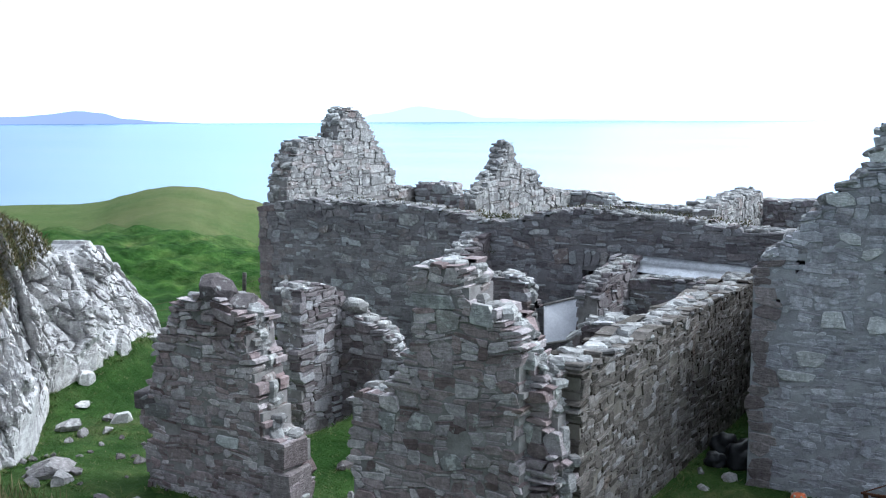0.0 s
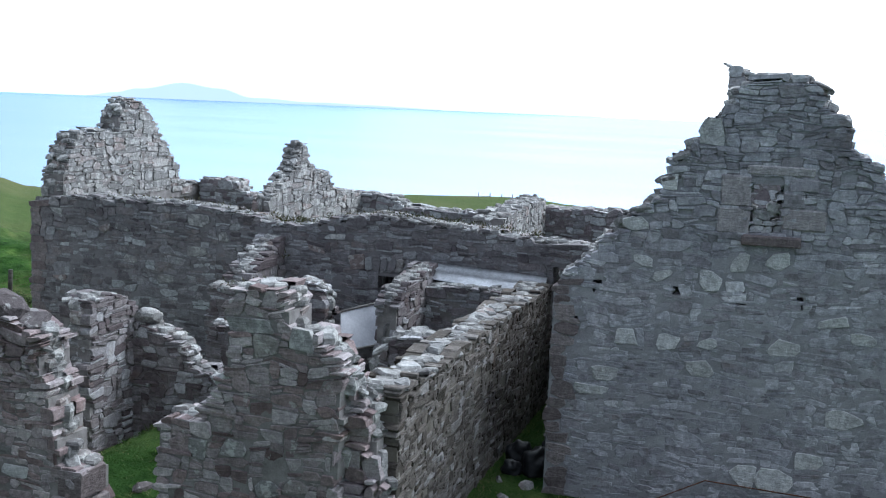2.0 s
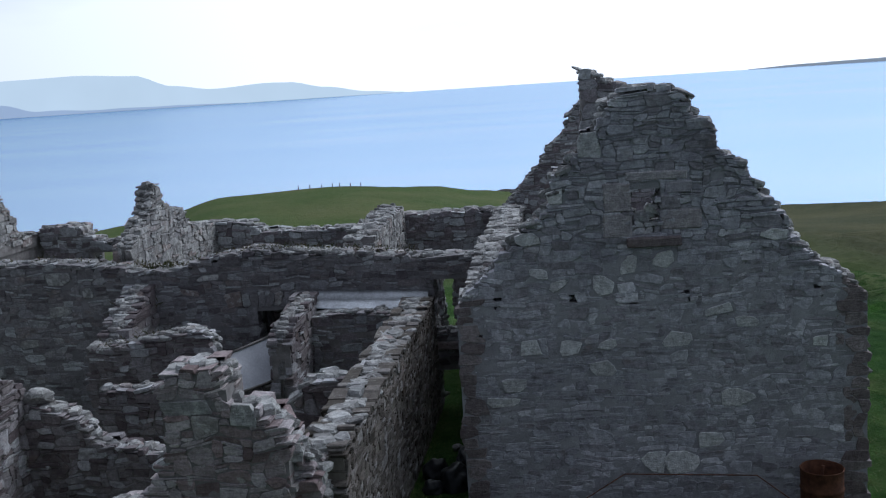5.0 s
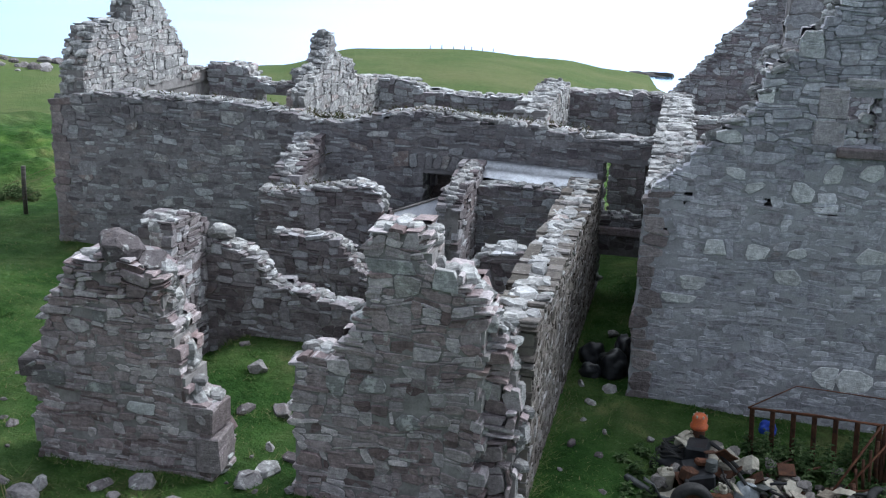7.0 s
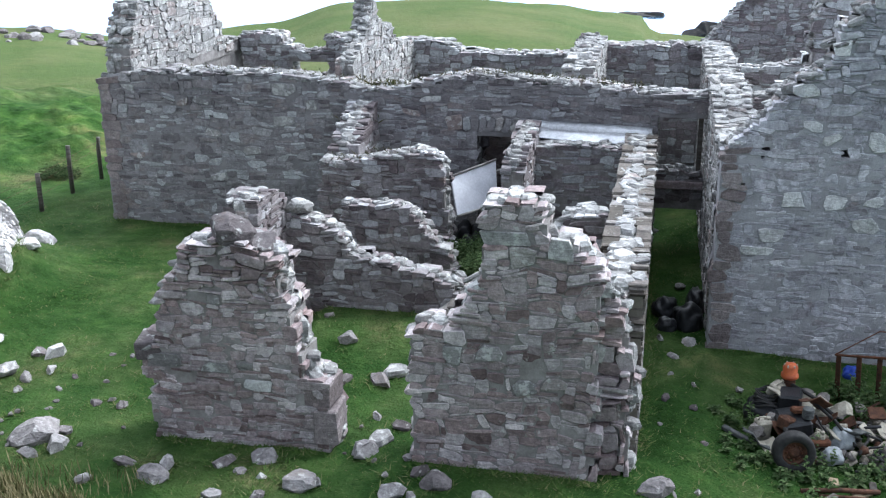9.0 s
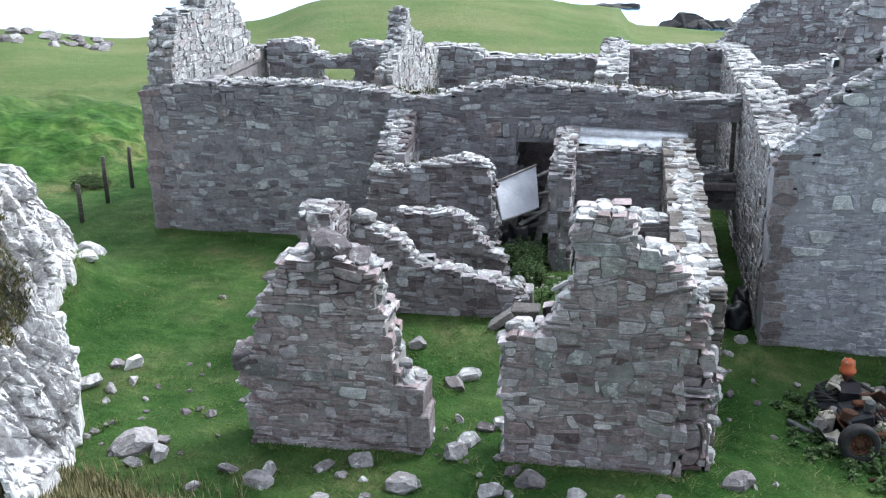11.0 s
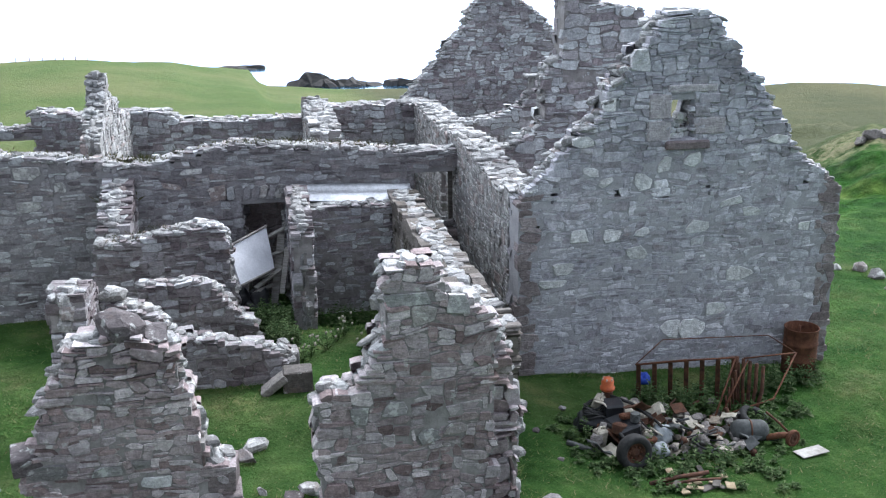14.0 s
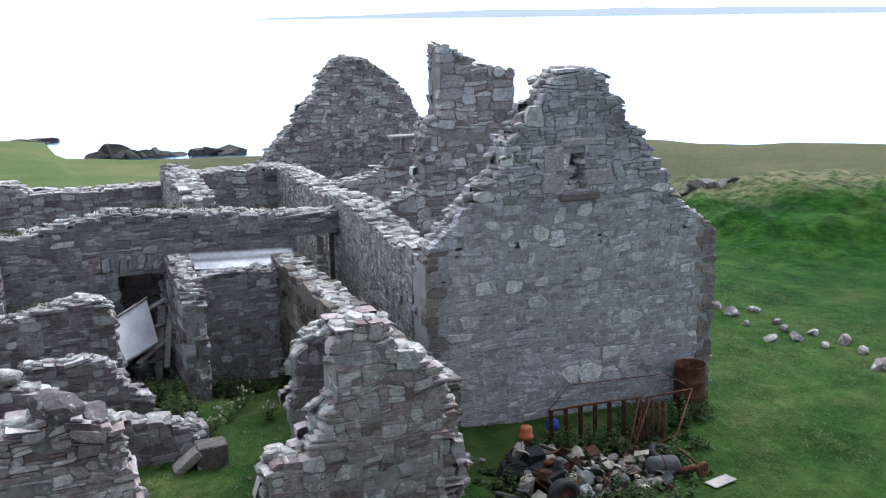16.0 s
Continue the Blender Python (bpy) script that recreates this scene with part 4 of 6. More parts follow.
DARKRUST = plain_material("dark_rusty_iron", (0.045, 0.025, 0.018), (0.13, 0.06, 0.035), 12.0, 0.8, 0.3, grain=80, bumpy=0.6)
RUBBER = plain_material("perished_black_rubber", (0.014, 0.014, 0.015), (0.035, 0.034, 0.033), 14.0, 0.75)
BLACK = plain_material("black_plastic_sheet", (0.008, 0.009, 0.011), (0.025, 0.026, 0.03), 6.0, 0.45)
ORANGE = plain_material("faded_orange_paint", (0.5, 0.12, 0.035), (0.3, 0.07, 0.03), 14.0, 0.5, grain=50)
CREAM = plain_material("dirty_cream_plastic", (0.2, 0.18, 0.145), (0.42, 0.39, 0.32), 9.0, 0.6)
WHITE = plain_material("weathered_white_board", (0.56, 0.57, 0.62), (0.72, 0.73, 0.78), 2.2, 0.55, grain=24, bumpy=0.15)
BLUEBAG = plain_material("pale_blue_sacking", (0.2, 0.22, 0.235), (0.34, 0.36, 0.37), 8.0, 0.7)
BLUE = plain_material("blue_plastic", (0.02, 0.05, 0.3), (0.03, 0.07, 0.4), 8.0, 0.45)
ZINC = plain_material("weathered_metal_sheet", (0.42, 0.43, 0.46), (0.7, 0.72, 0.76), 2.5, 0.42, 0.7, grain=20, bumpy=0.1)
GREYTANK = plain_material("grey_painted_steel", (0.04, 0.043, 0.043), (0.095, 0.1, 0.098), 7.0, 0.8, 0.0)
FIELD = stone_material("field_stone", [(0.0, (0.109, 0.094, 0.097)), (0.4, (0.183, 0.166, 0.168)), (0.8, (0.257, 0.245, 0.246)), (1.0, (0.335, 0.323, 0.32))], lichen=(0.56, 0.56, 0.54), lichen_at=0.57)
HEAP = stone_material("dirty_rubble", [(0.0, (0.076, 0.068, 0.063)), (0.5, (0.145, 0.132, 0.124)), (1.0, (0.255, 0.238, 0.225))], lichen_at=0.62)
TAN = stone_material("tan_rubble", [(0.0, (0.22, 0.19, 0.15)), (1.0, (0.36, 0.33, 0.28))], lichen_at=0.66)
SHORE = stone_material("dark_shore_rock", [(0.0, (0.05, 0.048, 0.045)), (1.0, (0.09, 0.085, 0.08))], lichen_at=0.75)
OUTCROP = stone_material("pale_quartzite", [(0.0, (0.351, 0.338, 0.336)), (0.5, (0.446, 0.435, 0.436)), (1.0, (0.553, 0.54, 0.541))], lichen=(0.7, 0.695, 0.68), lichen_at=0.5, relief=0.7)
def leaf_material(name, stops):
    m, nt, b = nodes_of(name, 0.8, spec=0.08)
    r = nt.nodes.new("ShaderNodeNewGeometry").outputs["Random Per Island"]
    nt.links.new(ramp(nt, r, stops), b.inputs["Base Color"])
    return m


BLADE = leaf_material("grass_blades", [(0.0, (0.03, 0.072, 0.013)), (0.4, (0.05, 0.1, 0.021)), (0.75, (0.085, 0.12, 0.036)), (1.0, (0.17, 0.16, 0.08))])
LEAF = leaf_material("nettle_leaves", [(0.0, (0.034, 0.062, 0.022)), (0.6, (0.07, 0.112, 0.042)), (1.0, (0.125, 0.16, 0.075))])
TOPGRASS = leaf_material("wall_top_grass", [(0.0, (0.04, 0.06, 0.02)), (0.5, (0.09, 0.095, 0.04)), (1.0, (0.17, 0.14, 0.075))])
DOWN = leaf_material("thistle_down", [(0.0, (0.17, 0.165, 0.12)), (1.0, (0.3, 0.28, 0.23))])

# ---- masonry details ----
rng = random.Random(5)
# arch stones over the doorway of the range
arch_lintel = thing("door_arch", "flat arch of grey upright stones over the doorway", "arch", kind="structure")
for i in range(9):
    s = -4.86 + i * 0.163
    lean = (i - 4) * 0.07
    w = rng.uniform(0.12, 0.17) if i else 0.34
    v, f = stone_shape(rng, -w / 2, -0.15, w / 2, 0.15 + rng.uniform(-0.02, 0.03), 0.02, 0.5, 0.004)
    m = Matrix.Translation((s - (0.1 if not i else 0), 5.1, 2.17 + 0.03 * math.cos(lean * 3))) @ Matrix.Rotation(lean, 4, "Y")
    mesh_ob("arch_stone", [tuple(m @ Vector(p)) for p in v], f, PALE if i in (0, 5, 7) else RANGE_STONE, arch_lintel)


def block(name, size, at, material, parent=None, turn=0.0, seed=0, lean=0.0):
    """A dressed stone block with chipped faces."""
    r2 = random.Random(seed)
    bm = bmesh.new()
    box(bm, size, Matrix.Identity(4), 0.02)
    for v in bm.verts:
        v.co += Vector((r2.uniform(-1, 1), r2.uniform(-1, 1), r2.uniform(-1, 1))) * 0.008
    bm.transform(Matrix.Translation(at) @ Matrix.Rotation(radians(turn), 4, "Z") @ Matrix.Rotation(radians(lean), 4, "Y"))
    return part(name, bm, material, parent)


tagged(block("passage_lintel", (1.15, 0.5, 0.24), (-0.5, 5.38, 2.65), STONE, seed=1), "long flat stone lintel over the passage opening", "lintel", kind="structure")
tagged(block("range_window_lintel", (1.5, 0.5, 0.16), (-10.0, 11.3, 2.6), STONE, seed=2), "dark stone lintel over a small window", "lintel", kind="structure")
gable_window = thing("window_1", "glassless loft window in the gable, half filled with loose stones", "window", kind="structure")
block("sill", (0.74, 0.36, 0.13), (2.82, 0.14, 3.805), QUOIN, gable_window, seed=3)["label"] = "projecting flat stone sill"
for n, (x0, z0, x1, z1) in enumerate([(2.14, 4.23, 2.52, 4.65), (2.13, 3.87, 2.53, 4.22), (2.98, 4.46, 3.36, 4.64), (2.93, 4.25, 3.2, 4.45), (2.93, 3.96, 3.48, 4.24), (2.45, 4.65, 3.3, 4.79)]):
    block("jamb_stone", (x1 - x0, 0.5, z1 - z0 - 0.01), ((x0 + x1) / 2, 0.285, (z0 + z1) / 2), COOL if n in (2, 3) else JAMB, gable_window, seed=20 + n)
# fill stones use the palest tone, putting the sunlight on them into colour
for k in range(2):
    z, x = 3.88 + k * 0.1, 2.53
    while x < 2.9:
        w = rng.uniform(0.1, 0.2)
        v, f = stone_shape(rng, x, z, min(2.93, x + w), z + 0.1, rng.uniform(0, 0.05), 0.25, 0.004)
        mesh_ob("fill_stone", [(a, 0.24 + b * 1.5, c) for a, b, c in v], f, MARK, gable_window)
        x += w
for n, (x, y, z) in enumerate([(2.66, 0.5, 4.12), (2.82, 0.46, 4.14), (2.64, 0.34, 4.1), (2.86, 0.42, 4.22)]):
    v, f = slab_shape(rng, 0.24, 0.26, 0.12)
    m = Matrix.Translation((x, y, z)) @ Euler((rng.uniform(-0.2, 0.2), 0.25, rng.uniform(0, 3))).to_matrix().to_4x4()
    mesh_ob("fill_stone", [tuple(m @ Vector(p)) for p in v], f, MARK, gable_window)
# big stones lying on the broken byre front
for n, (x, y, z, lx, ly, lz, t) in enumerate([(-5.76, -4.04, 2.8, 0.5, 0.4, 0.36, 0.1), (-5.38, -3.98, 2.68, 0.34, 0.34, 0.18, 0.5), (-6.28, -4.0, 2.6, 0.3, 0.3, 0.12, 1.2)]):
    bm = boulder_mesh(random.Random(671 + n), lx, ly, lz, 2)
    bm.transform(Matrix.Translation((x, y, z)) @ Matrix.Rotation(t, 4, "Z"))
    tagged(part("top_boulder", bm, FIELD, None), "heavy grey stone lying on the broken wall top", "stone", "wall top stones")
for n, (x, y, z, sx, sy, sz) in enumerate([(-4.72, -4.03, 0.86, 0.34, 0.46, 0.34), (-4.66, -4.02, 0.42, 0.3, 0.5, 0.46), (-6.9, -4.02, 1.26, 0.42, 0.5, 0.24)]):
    tagged(block("corner_stone", (sx, sy, sz), (x, y, z), FIELD if n == 2 else QUOIN, turn=9 * n - 5, seed=50 + n), "large brown squared stone set in the broken wall end", "stone block", "jamb stones")
# skew slab and loose stones on the gable's slope
tagged(block("skew_stone", (0.62, 0.4, 0.07), (2.2, 0.36, 5.46), MARK, lean=-56, seed=7), "pale sloping skew slab on the gable edge", "slab")
# quoin-like blocks beside the broken byre corner
for n, (x, y, sx, sy, sz, t) in enumerate([(-3.86, 0.3, 0.46, 0.4, 0.42, 4)]):
    tagged(block("fallen_block", (sx, sy, sz), (x, y, land(x, y) + sz / 2 - 0.03), FIELD, turn=t, seed=30 + n), "squared grey building stone lying in the grass", "stone block", "fallen blocks")
tagged(block("leaning_slab", (0.13, 0.3, 0.52), (-4.25, 0.22, land(-4.25, 0.22) + 0.2), FIELD, turn=10, lean=42, seed=40), "flat stone slab leaning against a block", "slab")
# slab over an open gap and a low blocking wall at the far end of the passage
tagged(block("passage_slab", (0.98, 0.5, 0.16), (-0.5, 5.36, 1.1), STONE, seed=61), "long stone slab bridging the foot of the passage", "slab")
bm = bmesh.new()
box(bm, (0.09, 0.1, 1.6), Matrix.Translation((-0.12, 5.35, 1.75)), 0.01)
tagged(part("door_post", bm, DARKWOOD, None), "upright dark timber post in the passage opening", "post")

# ---- lean-to sheet, leaning board, timber ----
verts, faces, nx, ny = [], [], 60, 8
for i in range(nx + 1):
    for j in range(ny + 1):
        u, v = i / nx, j / ny
        x = -3.48 + 2.45 * u
        y = 4.56 + 0.53 * v
        z = 2.13 + 0.2 * v - 0.05 * u - 0.06 * math.sin(math.pi * u) * (1 - v) + 0.012 * math.sin(v * 6 * math.tau) - 0.04 * u * u
        verts.append((x, y, z))
for i in range(nx):
    for j in range(ny):
        a = i * (ny + 1) + j
        faces.append((a, a + ny + 1, a + ny + 2, a + 1))
sheet = mesh_ob("roof_sheet", verts, faces, ZINC, smooth=True)
sol = sheet.modifiers.new("thickness", "SOLIDIFY")
sol.thickness = 0.012
tagged(sheet, "sagging pale corrugated metal sheet over the lean-to", "metal sheet")

panel = thing("leaning_board", "weathered white board leaning in the shed doorway", "board")
pa, pb, pc, pd = Vector((-4.77, 3.9, 1.42)), Vector((-4.02, 4.65, 1.6)), Vector((-3.9, 4.15, 0.84)), Vector((-4.56, 3.46, 0.76))
nrm = (pb - pa).cross(pd - pa).normalized()
bm = bmesh.new()
outer = [pa, pb, pc, pd]
join_raw(bm, outer + [p + nrm * 0.05 for p in outer], [(0, 1, 2, 3), (7, 6, 5, 4), (0, 4, 5, 1), (1, 5, 6, 2), (2, 6, 7, 3), (3, 7, 4, 0)])
bmesh.ops.recalc_face_normals(bm, faces=bm.faces[:])
bmesh.ops.bevel(bm, geom=bm.edges[:], offset=0.006, segments=1, affect="EDGES")
part("face", bm, WHITE, panel)
for a, b2, nm in ((pa, pb, "top_batten"), (pd, pc, "bottom_batten")):
    bm = bmesh.new()
    tube(bm, [a - nrm * 0.012, b2 - nrm * 0.012], 0.024, 6)
    part(nm, bm, WOOD, panel)
for n, (a, b2, r) in enumerate([((-4.45, 4.9, 0.05), (-4.3, 4.8, 1.0), 0.06), ((-3.95, 4.3, 0.05), (-3.72, 4.9, 1.35), 0.07), ((-4.3, 4.2, 0.45), (-3.7, 4.6, 0.75), 0.06),
                                ((-4.35, 4.3, 0.3), (-3.72, 4.5, 0.5), 0.06), ((-4.2, 4.5, 0.95), (-3.66, 4.75, 1.05), 0.05), ((-4.1, 4.7, 1.3), (-3.66, 4.8, 1.5), 0.06), ((-4.25, 4.35, 0.62), (-3.7, 4.62, 0.66), 0.06), ((-3.78, 4.2, 0.3), (-3.62, 4.6, 1.15), 0.05)]):
    d = Vector(b2) - Vector(a)
    bm = bmesh.new()
    box(bm, (r * 2.2, 0.035, d.length), (Matrix.Translation((Vector(a) + Vector(b2)) / 2) @ d.to_track_quat("Z", "Y").to_matrix().to_4x4()), 0.005)
    tagged(part("plank", bm, WOOD, None), "loose grey weathered plank heaped in the doorway", "plank", "doorway planks")


def crumpled(name, at, size, material, seed, label, category, group=""):
    """A crumpled sack or sheet."""
    bm = bmesh.new()
    bmesh.ops.create_icosphere(bm, subdivisions=4, radius=1.0)
    for v in bm.verts:
        p = v.co.copy()
        k = 1 + 0.28 * noise.noise(p * 1.6 + Vector((seed, 0, 0))) + 0.16 * abs(noise.noise(p * 4.5 + Vector((0, seed, 0))))
        v.co = Vector((p.x * k * size[0] / 2, p.y * k * size[1] / 2, max(-0.35, p.z) * k * size[2] / 2))
    bm.transform(Matrix.Translation(at))
    for f in bm.faces:
        f.smooth = True
    return tagged(part(name, bm, material, None), label, category, group)


for n, (x, y, sx, sy, sz) in enumerate([(-0.62, 1.35, 0.42, 0.5, 0.45), (-0.28, 0.95, 0.5, 0.6, 0.5), (-0.16, 1.5, 0.3, 0.6, 0.55), (-0.6, 0.75, 0.35, 0.3, 0.28)]):
    crumpled("black_sack", (x, y, land(x, y) + sz * 0.18), (sx, sy, sz), BLACK, n * 3.1, "crumpled black plastic sack dumped in the passage", "sack", "dumped sacks")
for n, (x, y, sz) in enumerate([(-4.2, 4.1, 0.9), (-4.0, 3.8, 0.6), (-4.4, 3.7, 0.7), (-4.55, 4.2, 0.9)]):
    crumpled("black_sack", (x, y, land(x, y) + sz * 0.18), (0.5, 0.4, sz), BLACK, n * 5.7 + 20, "crumpled black plastic sack heaped in the doorway", "sack", "doorway sacks")


# ---- field stones ----
def boulder(x, y, size, seed, label, group, sink=0.22, material=None):
    r2 = random.Random(seed)
    size *= 0.66
    lx, ly, lz = size * 1.1, size * r2.uniform(0.6, 0.9), size * r2.uniform(0.5, 0.8)
    bm = boulder_mesh(r2, lx, ly, lz, 2)
    bm.transform(Matrix.Translation((x, y, land(x, y) + lz * (0.5 - sink))) @ Euler((r2.uniform(-0.3, 0.3), r2.uniform(-0.3, 0.3), r2.uniform(0, 6.28))).to_matrix().to_4x4())
    return tagged(part("boulder", bm, material or FIELD, None), label, "boulder", group)


YARD = [(-9.55, -3.04, 0.36), (-10.03, -3.05, 0.17), (-9.44, -3.42, 0.21), (-9.16, -4.47, 0.17), (-9.13, -4.33, 0.17), (-8.37, -4.6, 0.77), (-7.97, -4.79, 0.46), (-8.09, -4.46, 0.29), (-8.19, -5.08, 0.28), (-9.06, -4.14, 0.13), (-9.01, -4.06, 0.14), (-8.13, -3.62, 0.22), (-7.75, -3.6, 0.25), (-7.97, -3.47, 0.14), (-6.94, -5.01, 0.31), (-6.45, -5.24, 0.46), (-6.4, -4.99, 0.31), (-9.35, -2.75, 0.3), (-8.96, 2.13, 0.42), (-9.4, 0.9, 0.22), (-9.9, -2.2, 0.4), (-6.67, -3.39, 0.16), (-7.2, -5.5, 0.3)]
GAP = [(-5.77, -4.75, 0.39), (-5.3, -4.59, 0.42), (-5.48, -4.95, 0.2), (-5.18, -5.04, 0.17), (-5.07, -5.46, 0.24), (-4.7, -5.1, 0.48), (-4.51, -5.02, 0.21), (-4.2, -4.17, 0.5), (-4.01, -4.35, 0.1), (-4.29, -3.25, 0.21), (-3.91, -3.46, 0.35), (-3.8, -4.64, 0.15), (-3.63, -5.04, 0.42), (-3.61, -4.23, 0.2), (-5.03, -2.29, 0.36), (-4.52, -2.2, 0.52), (-5.29, -1.32, 0.45), (-4.42, -3.51, 0.1), (-3.4, -5.04, 0.21), (-3.4, -4.5, 0.36), (-3.17, -4.75, 0.4), (-2.6, -5.0, 0.34), (-2.1, -5.1, 0.3), (-5.8, -0.6, 0.24), (-1.6, -4.9, 0.3), (-5.6, -5.5, 0.28)]
PASSAGE = [(-0.7, -4.35, 0.55), (-0.23, -2.03, 0.16), (-0.6, -1.9, 0.2), (-0.5, -0.3, 0.24), (-0.25, 0.2, 0.3), (-0.7, 0.3, 0.2), (-0.4, 2.6, 0.3), (-0.1, -2.9, 0.15), (0.4, -1.3, 0.18)]
for n, (x, y, d) in enumerate(YARD + GAP + PASSAGE):
    boulder(x, y, d, 100 + n, "lichen-spotted grey fallen stone sunk in the grass", "yard stones", random.Random(n).uniform(0.22, 0.42))
for n in range(44):
    x, y = rng.uniform(-9.5, 0.2), rng.uniform(-5.6, -0.8)
    boulder(x, y, rng.uniform(0.07, 0.16), 300 + n, "small pale stone half sunk in the grass", "small yard stones", 0.36)
TUMBLE = [(9.58, 4.49, 0.5), (10.38, 4.65, 0.4), (9.14, 2.54, 0.46), (9.8, 2.45, 0.55), (10.44, 2.61, 0.4), (10.6, 1.84, 0.5), (10.53, 1.22, 0.4), (10.13, 0.18, 0.8), (9.98, 3.07, 0.36), (9.53, 5.1, 0.5), (9.98, 1.7, 0.3),
          (8.9, 5.9, 0.4), (8.2, 6.6, 0.45), (7.7, 7.2, 0.4), (10.2, 3.6, 0.3), (10.7, 0.5, 0.4), (9.4, 3.7, 0.3), (10.5, -0.4, 0.5), (9.0, 5.2, 0.3), (10.9, -1.1, 0.6)]
for n, (x, y, d) in enumerate(TUMBLE):
    boulder(x, y, d, 500 + n, "pale grey tumbled stone of an old field dyke", "dyke stones", 0.28, PALE)
for n, (x, y, d) in enumerate([(17.3, 17.55, 0.8), (17.7, 17.35, 1.0), (18.1, 17.15, 1.0), (18.5, 16.95, 0.9), (18.9, 16.8, 0.6)]):
    boulder(x, y, d, 540 + n, "dark rock breaking through the turf bank", "bank rocks", 0.45, HEAP)
for n, (x, y, lx, ly, lz, t) in enumerate([(-4.08, -3.85, 0.42, 0.26, 0.12, 1.1), (-3.66, -3.36, 0.3, 0.22, 0.14, -0.5), (-4.36, -1.98, 0.34, 0.24, 0.14, 0.3)]):
    v, f = slab_shape(random.Random(800 + n), lx, ly, lz)
    m = Matrix.Translation((x, y, land(x, y) + lz * 0.3)) @ Euler((0.12, -0.1, t)).to_matrix().to_4x4()
    tagged(mesh_ob("fallen_slab", [tuple(m @ Vector(p)) for p in v], f, PALE), "pale flat slab fallen in the door gap", "slab", "fallen slabs")
bm = boulder_mesh(random.Random(38), 0.38, 0.32, 0.26, 1)
bm.transform(Matrix.Translation((-6.42, 0.0, 1.9)) @ Matrix.Rotation(0.4, 4, "Z"))
tagged(part("cap_boulder", bm, PALE, None), "rounded grey stone lying on the wall corner", "stone")
tagged(block("fallen_block", (0.46, 0.36, 0.42), (-3.68, -0.46, land(-3.68, -0.46) + 0.12), HEAP, seed=31), "large grey squared block in the grass at the wall end", "block")
tagged(block("leaning_slab", (0.46, 0.3, 0.13), (-4.05, -0.54, land(-4.05, -0.54) + 0.12), HEAP, lean=-38, seed=32), "grey slab leaning against a squared block", "slab")


# ---- pale rock outcrop beside the byre ----
LINE = [(-8.3, -7.2), (-8.8, -5.4), (-9.4, -4.1), (-11.2, -2.3), (-11.7, -0.1), (-12.6, 1.7), (-14.0, 3.3)]
TOPS = [(0.0, 1.9), (0.2, 2.4), (0.4, 3.0), (0.5, 2.95), (0.535, 2.85), (0.57, 2.4), (0.62, 2.1), (0.67, 1.75), (0.74, 1.4), (0.82, 1.0), (0.9, 0.6), (1.0, 0.1)]


